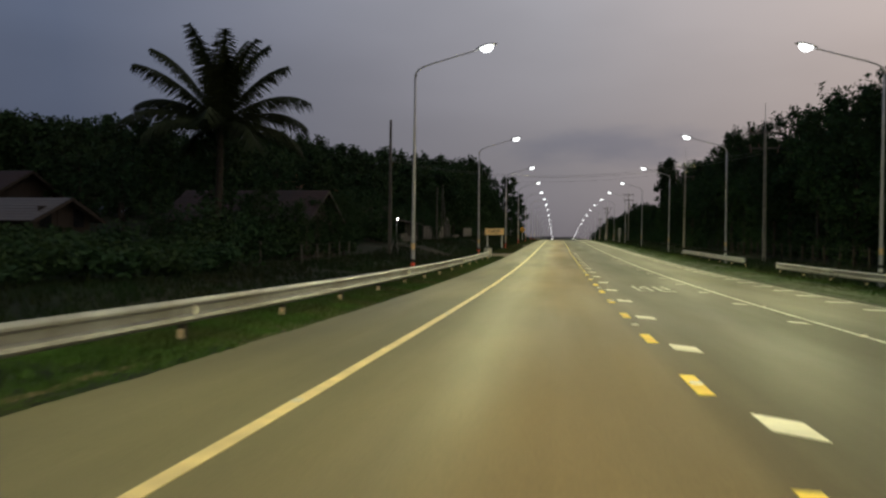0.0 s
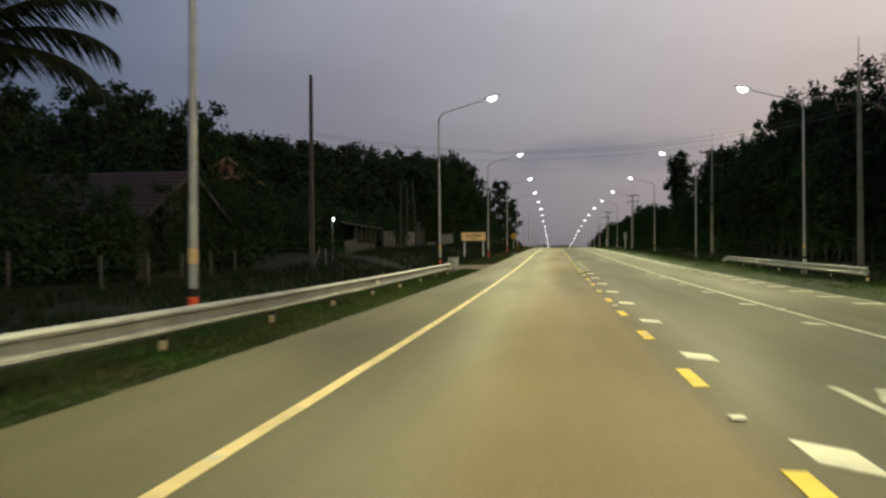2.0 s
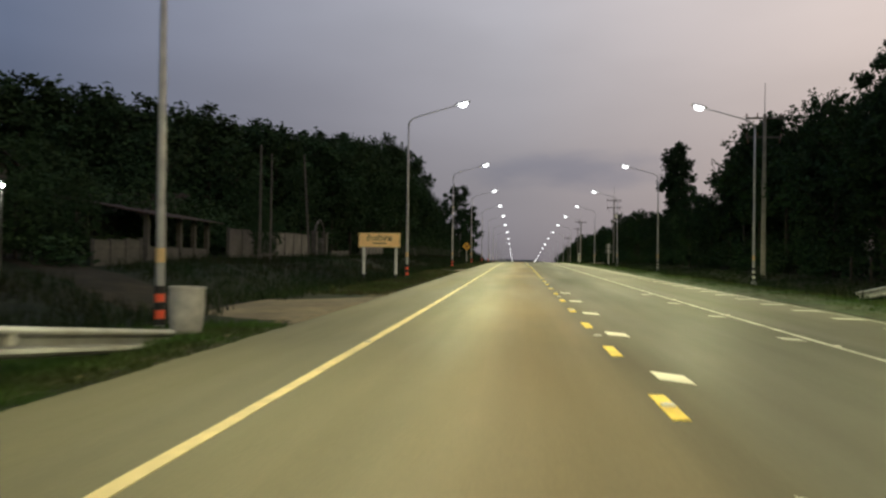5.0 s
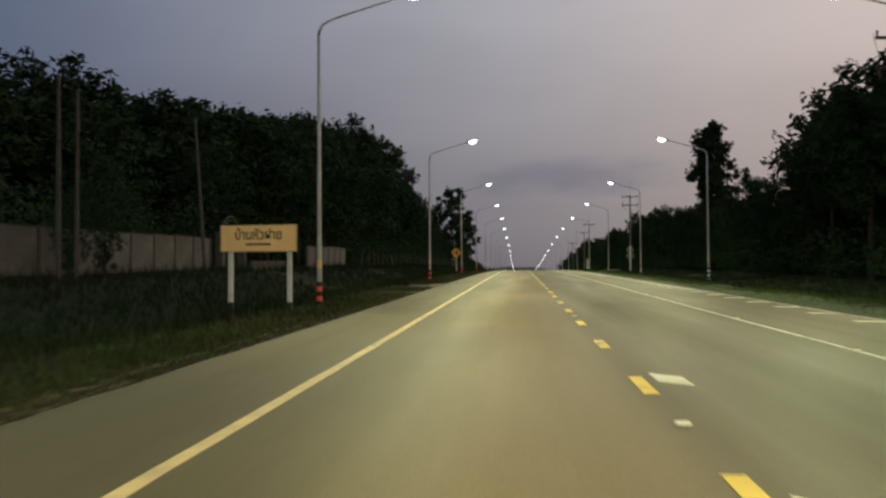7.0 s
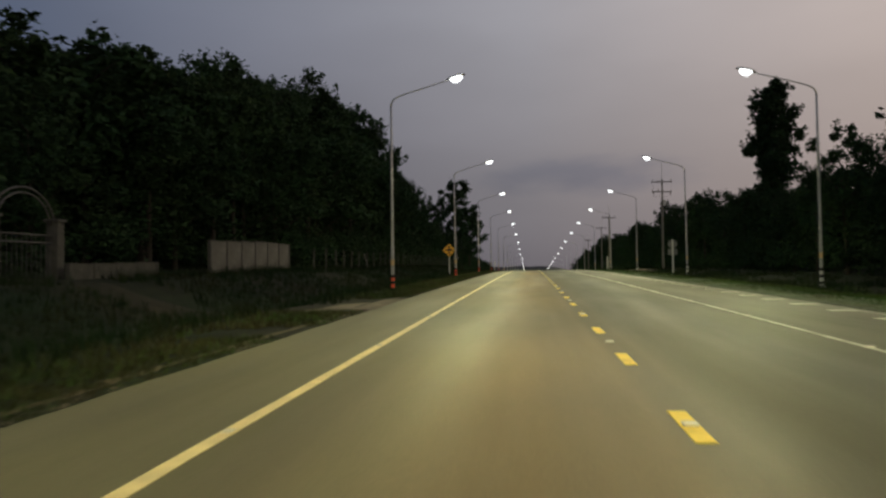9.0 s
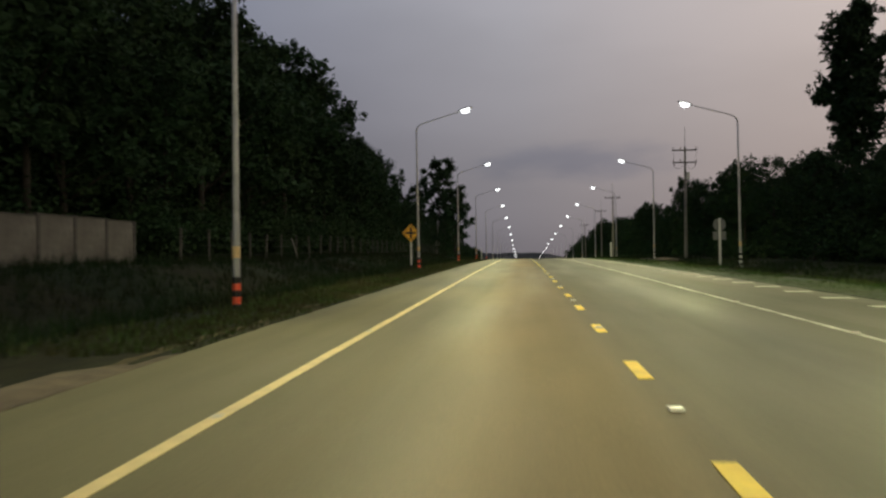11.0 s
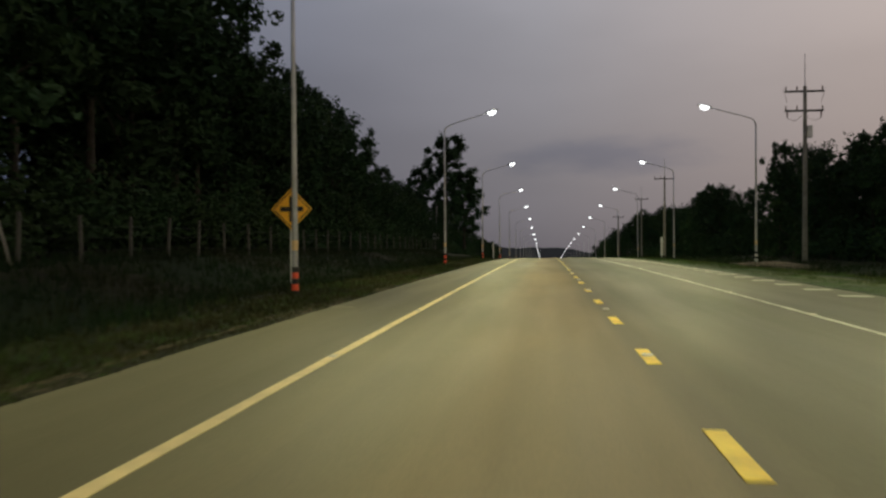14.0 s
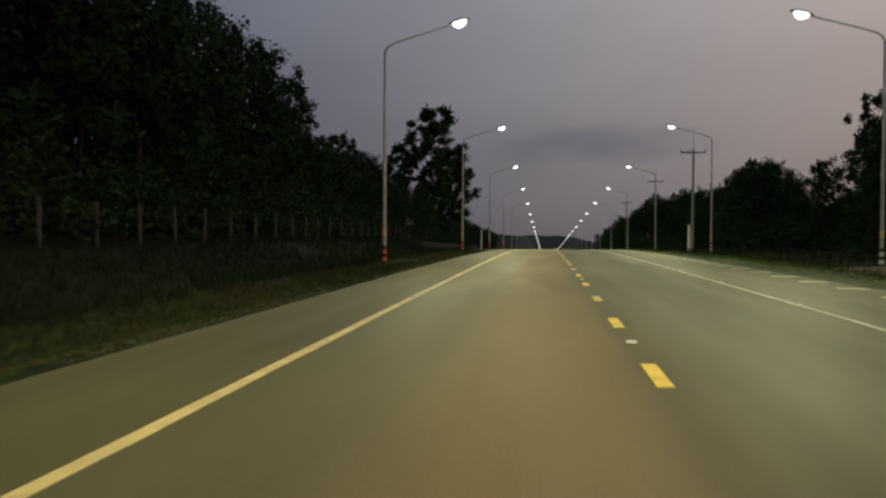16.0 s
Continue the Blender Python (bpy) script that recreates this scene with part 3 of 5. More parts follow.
# ---- street lamps ----
def street_lamp(side, lit, pale):
    """A tapered steel column with a swept arm over the road; side is -1 or 1 towards its road."""
    top = empty("street_lamp")
    bm = new_bm()
    pts = [(0, 0, -0.6), (0, 0, 0.0), (0, 0, 3.0), (0, 0, 6.0), (0, 0, 8.30)]
    rad = [0.085, 0.085, 0.072, 0.058, 0.048]
    tube(bm, pts, rad, 10)
    tube(bm, [(0, 0, -0.45), (0, 0, -0.07)], [0.15, 0.15], 12)
    part("column", bm, M_COLUMN, top, smooth=True)
    bm = new_bm()
    arm = [(0, 0, 8.30), (side * 0.03, 0, 8.48), (side * 0.13, 0, 8.63), (side * 0.32, 0, 8.74), (side * 0.7, 0, 8.87), (side * 2.72, 0, 9.44)]
    tube(bm, arm, [0.047, 0.043, 0.038, 0.034, 0.031, 0.027], 8)
    part("arm", bm, M_COLUMN, top, smooth=True)
    tilt = Matrix.Translation((side * 2.98, 0, 9.51)) @ Matrix.Rotation(-side * radians(14), 4, "Y")
    bm = new_bm()
    bmesh.ops.create_uvsphere(bm, u_segments=14, v_segments=8, radius=1.0)
    for v in bm.verts:
        v.co = tilt @ Vector((v.co.x * 0.46, v.co.y * 0.22, max(v.co.z, -0.05) * 0.10 + 0.03))
    head = part("luminaire", bm, M_STEEL, top, "grey lamp head", smooth=True)
    bm = new_bm()
    bmesh.ops.create_uvsphere(bm, u_segments=14, v_segments=8, radius=1.0)
    for v in bm.verts:
        v.co = tilt @ Vector((v.co.x * 0.29, v.co.y * 0.19, min(v.co.z, 0.02) * 0.23 + 0.015))
    part("lens", bm, M_LAMP, head, "brightly lit white lens", smooth=True)
    bands = ((0.00, 0.11, M_BLACK), (0.11, 0.27, M_PALE if pale else M_RED), (0.27, 0.41, M_BLACK), (0.41, 0.56, M_PALE if pale else M_RED), (0.56, 0.70, M_BLACK), (1.11, 1.37, M_TAPE))
    for z0, z1, mat in bands:
        bm = new_bm()
        r = 0.085 - 0.0045 * z0 + 0.004
        tube(bm, [(0, 0, z0 + 0.001), (0, 0, z1 - 0.001)], [r, r], 12)
        part("band", bm, mat, top, smooth=False)
    if lit:
        # the optics throw two wide lobes up and down the road
        for along in (-1, 1):
            data = bpy.data.lights.new("street_light", "AREA")
            data.shape, data.size, data.size_y = "RECTANGLE", 0.5, 0.25
            data.energy, data.color, data.spread = LAMP_WATTS / 2, LAMP_COLOUR, radians(112)
            lamp = new("street_light", data)
            lamp.parent = top
            lamp.matrix_basis = look((side * 3.0, along * 0.1, 9.30), (side * 3.0 + side * 0.42, along * 1.05, 8.30))
    return tagged(top, "tall grey steel street lamp, switched on, with taped base bands", "street lamp", "street lamps along the road")


GAP = 30.114
lamp_kinds = {(s, lit): street_lamp(1 if s == "L" else -1, lit, s == "R") for s in "LR" for lit in (True, False)}
LAMP_Y = {"L": (32.41, 63.31, 92.49, 122.33, 152.62, 182.46, 212.4, 242.91, 273.39, 304.0, 334.7, 365.2), "R": (33.6, 62.84, 94.02, 123.41, 152.9, 182.81, 213.11, 243.29, 273.13, 303.06, 333.2, 363.3)}
used = set()
for s in "LR":
    for k in range(-1, 25):
        if 1 <= k <= 12:
            y = LAMP_Y[s][k - 1]
        else:
            y = LAMP_Y[s][0 if k < 1 else 11] + GAP * (k - (1 if k < 1 else 12))
        x = -7.36 if s == "L" else 11.48
        if (s, k) == ("L", 2):
            x = -7.66
        m = pose(x, y, road_z(y) + 0.02, 0.0, 0.25 * math.sin(k * 2.1 + (s == "R")), 0)
        lit = k < 15
        if (s, lit) in used:
            copy_thing(lamp_kinds[s, lit], m)
        else:
            used.add((s, lit))
            lamp_kinds[s, lit].matrix_basis = m


# ---- guard rails ----
W_SECTION = ((0.0, 0.015), (0.012, 0.045), (0.045, 0.083), (0.075, 0.083), (0.120, 0.010), (0.200, 0.010), (0.235, 0.072), (0.275, 0.083), (0.305, 0.060), (0.325, 0.030))


def guard_rail(side, x, y0, y1, top_z, posts, end_tip, label):
    """A W-beam on posts; side: the way its face looks. end_tip: the sunken far end (x, y, z) or None."""
    thing = empty("guard_rail")
    stations = [(x, y0 + (y1 - y0) * i / 40, top_z) for i in range(41)]
    stations = [(a, b, road_z(b) + c) for a, b, c in stations]
    if end_tip:
        for q in (0.06, 0.2, 0.5, 0.8, 1.0):
            yy = y1 + (end_tip[1] - y1) * q
            stations.append((x + (end_tip[0] - x) * q, yy, road_z(yy) + top_z + (end_tip[2] - top_z) * q))
    bm = new_bm()
    rings = []
    for px, py, pz in stations:
        front = [bm.verts.new((px + side * d, py, pz - h)) for h, d in W_SECTION]
        back = [bm.verts.new((px + side * (d - 0.006), py, pz - h)) for h, d in reversed(W_SECTION)]
        rings.append(front + back)
    for r, s in zip(rings, rings[1:]):
        for k in range(len(r)):
            bm.faces.new((r[k], r[(k + 1) % len(r)], s[(k + 1) % len(r)], s[k]))
    bm.faces.new(rings[0])
    bm.faces.new(list(reversed(rings[-1])))
    bmesh.ops.recalc_face_normals(bm, faces=bm.faces)
    part("beam", bm, M_RAIL, thing)
    bm = new_bm()
    box(bm, -0.045, 0.045, -0.055, 0.055, -1.1, 0.0, 0.008)
    post_mesh = mesh_of("post", bm, M_DARKPOST)
    bm = new_bm()
    tube(bm, [(0, 0, 0), (0, 0.02, 0)], [0.07, 0.06], 10)
    disc_mesh = mesh_of("reflector", bm, M_PALE)
    bm = new_bm()
    box(bm, -0.05, 0.05, -0.008, 0.0, -0.065, 0.065, 0.003)
    plate_mesh = mesh_of("reflector_plate", bm, M_SHEET)
    for i, py in enumerate(posts):
        lean, turn = random.uniform(-1, 1), random.uniform(-2, 2)
        shared("post", post_mesh, pose(x - side * 0.05, py, road_z(py) + top_z - 0.04, 0, lean, turn), thing)
        shared("reflector_plate", plate_mesh, pose(x - side * 0.05, py - 0.058, road_z(py) + top_z - 0.47, 0, lean, turn), thing)
        if i % 4 == 0:
            shared("reflector", disc_mesh, pose(x + side * 0.045, py + 0.15, road_z(py) + top_z - 0.16), thing)
    return tagged(thing, label, "guard rail")


guard_rail(1, -6.32, -24.6, 56.9, 0.60, [57.0 - 3.92 * i for i in range(20)], (-6.66, 61.6, 0.12), "galvanised steel guard rail on short posts beside the verge")
guard_rail(-1, 10.42, 51.6, 75.9, 0.50, [52.0 + 3.95 * i for i in range(7)], (10.7, 79.0, 0.15), "low steel guard rail on posts along the far verge")
guard_rail(-1, 10.5, 6.0, 44.8, 0.46, [44.4 - 3.95 * i for i in range(10)], None, "low steel guard rail on posts along the far verge")


# ---- concrete ring ----
def concrete_ring(x, y, r, h):
    bm = new_bm()
    outer = [(r * 0.80, 0.0), (r * 0.90, h * 0.15), (r * 0.99, h * 0.45), (r * 1.01, h * 0.75), (r * 0.99, h * 0.94), (r * 1.05, h * 0.95), (r * 1.05, h), (r * 0.86, h), (r * 0.84, 0.05)]
    n = 28
    rings = [[bm.verts.new((a * math.cos(k * math.tau / n), a * math.sin(k * math.tau / n), z)) for k in range(n)] for a, z in outer]
    for p, q in zip(rings, rings[1:]):
        for k in range(n):
            bm.faces.new((p[k], p[(k + 1) % n], q[(k + 1) % n], q[k]))
    bm.faces.new(rings[-1])
    ob = part("concrete_ring", bm, M_RING, smooth=True)
    mod = ob.modifiers.new("edges", "EDGE_SPLIT")
    mod.split_angle = radians(35)
    ob.matrix_basis = pose(x, y, ground_z(x, y) - 0.03, 0, 1.2, 20)
    return tagged(ob, "weathered concrete jar-shaped ring on the verge, coloured pale as headlit", "concrete ring")


concrete_ring(-6.82, 62.50, 0.285, road_z(62.5) + 0.78 - ground_z(-6.82, 62.5))


# ---- signs ----
def village_sign():
    """A wide amber board on two white posts."""
    y = 90.2
    base = empty("village_sign", pose(-8.5, y, road_z(y)))
    bm = new_bm()
    box(bm, -1.10, 1.10, -0.012, 0.012, 1.62, 2.38, 0.006)
    board = part("board", bm, M_SIGN, base, "amber sheet metal board")
    bm = new_bm()
    for x0, x1, z0, z1 in ((-1.085, 1.085, 1.630, 1.642), (-1.085, 1.085, 2.358, 2.370), (-1.085, -1.073, 1.642, 2.358), (1.073, 1.085, 1.642, 2.358)):
        box(bm, x0, x1, -0.015, -0.0125, z0, z1)
    part("border", bm, M_INK, board)
    text = bpy.data.curves.new("place_name", "FONT")
    text.body, text.align_x, text.align_y, text.size, text.extrude = "\u0e1a\u0e49\u0e32\u0e19\u0e2b\u0e31\u0e27\u0e1d\u0e32\u0e22", "CENTER", "CENTER", 0.40, 0.001
    text.offset = 0.006
    holder = bpy.data.objects.new("place_name", text)
    scene.collection.objects.link(holder)
    bpy.context.view_layer.update()
    me = bpy.data.meshes.new_from_object(holder.evaluated_get(bpy.context.evaluated_depsgraph_get()))
    scene.collection.objects.unlink(holder)
    bpy.data.objects.remove(holder)
    me.materials.clear()
    me.materials.append(M_INK)
    ob = new("lettering", me)
    ob.parent = board
    wide = max((v.co.x for v in me.vertices), default=1) - min((v.co.x for v in me.vertices), default=0)
    ob.matrix_basis = Matrix.Translation((0.0, -0.016, 2.09)) @ Matrix.Rotation(radians(90), 4, "X") @ Matrix.Diagonal((1.32 / max(wide, 0.1), 1.0, 1, 1))
    bm = new_bm()
    for i in range(9):
        box(bm, -0.36 + 0.08 * i, -0.30 + 0.08 * i, -0.0155, -0.0125, 1.80, 1.868)
    part("small_lettering", bm, M_INK, board)
    for x in (-0.82, 0.87):
        bm = new_bm()
        box(bm, x - 0.06, x + 0.06, 0.014, 0.12, 0.22, 2.33, 0.008)
        post = part("post", bm, M_POST, base)
        bm = new_bm()
        box(bm, x - 0.063, x + 0.063, 0.011, 0.123, -0.35, 0.22, 0.004)
        part("black_foot", bm, M_BLACK, post)
    return tagged(base, "amber village name board on two white posts", "road sign")


village_sign()


def warning_sign(x, y, top, half, label):
    """A yellow diamond with a black cross on one post."""
    base = empty("warning_sign", pose(x, y, ground_z(x, y)))
    c = top - half
    bm = new_bm()
    turn = Matrix.Translation((0, 0, c)) @ Matrix.Rotation(radians(45), 4, "Y")
    s = half * 0.69
    box(bm, -s, s, -0.006, 0.006, -s, s, 0.0, turn)
    board = part("board", bm, M_WARN, base, "yellow diamond plate")
    bm = new_bm()
    w = 0.028
    i = s - 0.035
    for x0, x1, z0, z1 in ((-i, i, -i, -i + w), (-i, i, i - w, i), (-i, -i + w, -i + w, i - w), (i - w, i, -i + w, i - w)):
        box(bm, x0, x1, -0.0095, -0.0065, z0, z1, 0.0, turn)
    part("border", bm, M_INK, board)
    bm = new_bm()
    box(bm, -0.33, 0.33, -0.0095, -0.0065, c - 0.065, c + 0.065)
    box(bm, -0.065, 0.065, -0.0105, -0.0098, c - 0.36, c + 0.36)
    part("cross", bm, M_INK, board)
    bm = new_bm()
    box(bm, -0.05, 0.05, 0.008, 0.09, 0.2, c + half * 0.6, 0.006)
    post = part("post", bm, M_POST, base)
    bm = new_bm()
    box(bm, -0.052, 0.052, 0.006, 0.092, -0.35, 0.2, 0.003)
    part("black_foot", bm, M_BLACK, post)
    return tagged(base, label, "road sign")


warning_sign(-8.1, 154.6, 2.84, 0.60, "yellow diamond crossroads sign on a white post")


def sign_back(x, y, label):
    """A round sign with a plate below it, seen from behind."""
    base = empty("round_sign", pose(x, y, ground_z(x, y)))
    bm = new_bm()
    box(bm, -0.06, 0.06, -0.09, -0.01, 0.18, 2.98, 0.006)
    post = part("post", bm, M_POST, base)
    bm = new_bm()
    box(bm, -0.062, 0.062, -0.092, -0.008, -0.3, 0.18, 0.004)
    part("black_foot", bm, M_BLACK, post)
    bm = new_bm()
    tube(bm, [(0, 0.0, 2.62), (0, 0.012, 2.62)], [0.37, 0.37], 28)
    part("disc", bm, M_BACK, base, "grey back of a round plate")
    bm = new_bm()
    box(bm, -0.38, 0.38, 0.0, 0.012, 1.72, 2.21, 0.004)
    part("plate", bm, M_BACK, base, "grey back of a square plate")
    for bz in (2.45, 2.80, 1.85, 2.08):
        bm = new_bm()
        box(bm, -0.16, 0.16, -0.006, 0.0, bz - 0.018, bz + 0.018)
        part("bracket", bm, M_IRON, base)
    return tagged(base, label, "road sign")


sign_back(10.46, 153.5, "round sign and square plate seen from behind on white post")
post_sign = empty("white_post", pose(12.3, 227.0, ground_z(12.3, 227.0)))
pbm = new_bm()
box(pbm, -0.11, 0.11, -0.06, 0.06, -0.3, 2.5, 0.01)
part("shaft", pbm, M_POST, post_sign)
tagged(post_sign, "tall white painted post standing on the verge", "post")


near_post = empty("white_post", pose(-8.05, 239.6, ground_z(-8.05, 239.6)))
nbm = new_bm()
box(nbm, -0.07, 0.07, -0.05, 0.05, -0.3, 2.15, 0.01)
part("shaft", nbm, M_POST, near_post)
tagged(near_post, "plain white painted post on the near verge", "post")


def box_post(x, y, top, label):
    """A thin bent pole with a small pale meter box fixed to it."""
    base = empty("meter_post", pose(x, y, ground_z(x, y)))
    bm = new_bm()
    tube(bm, [(-0.1, 0, -0.4), (-0.08, 0, 1.2), (0.0, 0, top), (0.08, 0, top + 2.0), (0.1, 0, top + 3.8)], [0.085, 0.08, 0.075, 0.06, 0.05], 8)
    part("pole", bm, M_CONCRETE, base, smooth=True)
    bm = new_bm()
    box(bm, -0.40, 0.40, -0.22, -0.07, top - 0.36, top + 0.36, 0.02)
    case = part("meter_box", bm, M_WALLBOX, base, "pale grey box")
    bm = new_bm()
    box(bm, -0.34, 0.34, -0.232, -0.222, top - 0.30, top + 0.30, 0.004)
    part("lid", bm, M_WALLBOX, case)
    return tagged(base, label, "post")


box_post(-14.63, 230.7, road_z(230.7) + 2.75 - ground_z(-14.63, 230.7), "thin grey pole carrying a pale meter box")


# ---- utility poles and wires ----
def utility_pole(x, y, height, arms, label, box_on=False, wide=1.0, lean=0.0):
    base = empty("utility_pole", pose(x, y, ground_z(x, y), random.uniform(-0.4, 0.4), random.uniform(-0.4, 0.4) + lean, 0))
    bm = new_bm()
    box(bm, -0.14 * wide, 0.14 * wide, -0.12 * wide, 0.12 * wide, -0.6, height, 0.0)
    for v in bm.verts:
        if v.co.z > 1:
            v.co.x *= 0.62
            v.co.y *= 0.62
    bmesh.ops.bevel(bm, geom=list(bm.edges), offset=0.02 * wide, segments=1, affect="EDGES")
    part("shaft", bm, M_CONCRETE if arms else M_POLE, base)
    if arms:
        bm = new_bm()
        tube(bm, [(0, 0, height - 0.1), (0, 0, height + 2.0)], [0.035, 0.025], 6)
        part("earth_rod", bm, M_STEEL, base)
    for z in arms:
        bm = new_bm()
        box(bm, -1.15, 1.15, 0.10, 0.20, z - 0.06, z + 0.06, 0.01)
        arm = part("crossarm", bm, M_POLE, base)
        for px in (-1.08, -0.42, 1.08):
            bm = new_bm()
            prof = [(0.0, 0.03), (0.04, 0.05), (0.08, 0.035), (0.12, 0.055), (0.16, 0.035), (0.20, 0.05), (0.26, 0.02)]
            tube(bm, [(px, 0.15, z + 0.06 + a) for a, r in prof], [r for a, r in prof], 8)
            part("insulator", bm, M_CERAMIC, arm)
    if len(arms) > 1:
        # strain insulators below the lower arm, and slack jumpers between the arms
        for px in (-1.0, 1.0):
            bm = new_bm()
            prof = [(0.0, 0.03), (0.08, 0.06), (0.16, 0.035), (0.24, 0.055), (0.36, 0.012)]
            tube(bm, [(px, 0.15, arms[1] - 0.06 - a) for a, r in prof], [r for a, r in prof], 8)
            part("hanging_insulator", bm, M_CERAMIC, base)
            bm = new_bm()
            tube(bm, [(px * (1.0 - 0.85 * q), 0.15, arms[1] - 0.42 - 0.9 * q * (1 - q) + 0.1 * q) for q in [i / 8 for i in range(9)]], [0.012] * 9, 5)
            part("jumper", bm, M_WIRE, base)
            bm = new_bm()
            tube(bm, [(px * (1.25 - 0.25 * q), 0.15, arms[0] + 0.2 - (arms[0] - arms[1]) * q + 0.25 * q) for q in [i / 6 for i in range(7)]], [0.011] * 7, 5)
            part("jumper", bm, M_WIRE, base)
    if box_on:
        bm = new_bm()
        box(bm, 0.11, 0.42, -0.15, 0.15, height - 3.2, height - 2.45, 0.03)
        part("switch_box", bm, M_STEEL, base)
    return tagged(base, label, "utility pole", "utility poles")


POLE = "grey concrete utility pole with two insulator crossarms"
utility_pole(14.5, 63.6, 10.2, (9.95, 8.75), POLE)
utility_pole(14.5, 102.4, 10.6, (10.35, 9.1), POLE)
utility_pole(14.8, 184.5, 10.9, (10.6, 9.4), POLE, True)
utility_pole(12.7, 227.6, 9.6, (9.3,), "grey concrete utility pole with one insulator crossarm")
utility_pole(15.4, 272.0, 10.6, (10.3,), "grey concrete utility pole with one insulator crossarm")
utility_pole(15.4, 314.0, 10.6, (10.3,), "grey concrete utility pole with one insulator crossarm")
utility_pole(15.4, 22.0, 10.2, (9.95, 8.75), POLE)
utility_pole(-14.95, 63.0, 11.0, (), "dark concrete utility pole with no crossarm")
utility_pole(-15.5, 92.0, 6.4, (), "thin grey pole among the trees", False, 0.5)
utility_pole(-14.9, 92.0, 6.0, (), "thin grey pole among the trees", False, 0.4)
utility_pole(-16.32, 105.4, 7.4, (), "thin grey pole leaning slightly", False, 0.55, -4.0)


def wire(a, b, sag, r=0.012, mat=None, label="black overhead wire spanning between the poles"):
    a, b = Vector(a), Vector(b)
    pts = [a.lerp(b, q / 24) - Vector((0, 0, sag * 4 * (q / 24) * (1 - q / 24))) for q in range(25)]
    bm = new_bm()
    tube(bm, pts, [r] * 25, 5)
    return tagged(part("overhead_wire", bm, mat or M_WIRE), label, "wire", "overhead wires")


zl = road_z(63)
wire((-14.8, 63.0, zl + 7.83), (14.4, 63.6, zl + 8.6), 1.65, 0.009, M_CABLE, "pale bare overhead cable crossing above the road")
wire((-14.8, 63.0, zl + 7.66), (14.4, 63.6, zl + 8.3), 1.55, 0.009, M_CABLE, "pale bare overhead cable crossing above the road")
wire((-14.8, 63.0, zl + 6.9), (14.4, 63.5, zl + 7.9), 1.3, 0.006)
wire((-14.9, 63.0, zl + 8.1), (-30, 88, ground_z(-30, 88) + 5.5), 0.5, 0.008)


# ---- yard lamp ----
def yard_lamp(x, y, z):
    base = empty("yard_lamp", pose(x, y, ground_z(x, y)))
    top = road_z(y) + z - ground_z(x, y)
    bm = new_bm()
    tube(bm, [(0, 0, -0.2), (0, 0, top + 0.12), (0.10, -0.12, top + 0.16)], [0.035, 0.03, 0.025], 8)
    part("pole", bm, M_STEEL, base, smooth=True)
    bm = new_bm()
    bmesh.ops.create_uvsphere(bm, u_segments=10, v_segments=6, radius=0.055, matrix=Matrix.Translation((0.12, -0.16, top + 0.05)))
    part("bulb", bm, M_BULB, base, "glowing white bulb", smooth=True)
    data = bpy.data.lights.new("yard_light", "POINT")
    data.energy, data.color, data.shadow_soft_size = 25, (0.95, 1.0, 0.85), 0.1
    lamp = new("yard_light", data)
    lamp.parent = base
    lamp.matrix_basis = Matrix.Translation((0.14, -0.30, top + 0.02))
    return tagged(base, "small lit yard lamp on a thin pole", "lamp")


yard_lamp(-16.0, 70.9, 3.1)


# ---- walls, fence and houses ----
def panel_wall(name, x0, y0, x1, y1, height, bay, label, mat=None):
    """Rendered panels between concrete posts, with a coping."""
    base = empty(name)
    a, b = Vector((x0, y0, 0)), Vector((x1, y1, 0))
    n = max(1, round((b - a).length / bay))
    yaw = math.degrees(math.atan2(b.y - a.y, b.x - a.x))
    length = (b - a).length / n
    bm = new_bm()
    box(bm, 0.075, length - 0.075, -0.04, 0.04, -0.5, height, 0.004)
    panel = mesh_of("panel", bm, mat or M_WALL)
    bm = new_bm()
    box(bm, -0.075, 0.075, -0.08, 0.08, -0.5, height + 0.06, 0.01)
    post = mesh_of("post", bm, M_DIMPOST)
    bm = new_bm()
    box(bm, 0.078, length - 0.078, -0.06, 0.06, height + 0.003, height + 0.05, 0.006)
    cap = mesh_of("coping", bm, M_DIMPOST)
    for i in range(n + 1):
        p = a.lerp(b, i / n)
        m = pose(p.x, p.y, ground_z(p.x, p.y), 0, 0, yaw)
        shared("post", post, m, base)
        if i < n:
            shared("panel", panel, m, base)
            shared("coping", cap, m, base)
    return tagged(base, label, "wall")


panel_wall("low_wall", -16.2, 111.6, -16.1, 117.4, 0.50, 1.45, "low grey wall beside the gateway, coloured dim as unlit", M_DIMPOST)
panel_wall("boundary_wall", -16.0, 122.5, -16.05, 134.6, 1.55, 2.0, "stained white panel wall between concrete posts, coloured dim as unlit")
panel_wall("boundary_wall", -17.0, 91.2, -17.0, 107.6, 1.60, 2.05, "stained white panel wall with grey coping, coloured dim as unlit")
panel_wall("low_wall", -17.0, 77.6, -17.0, 81.2, 0.95, 1.2, "low grey garden wall before the porch", M_DIMPOST)


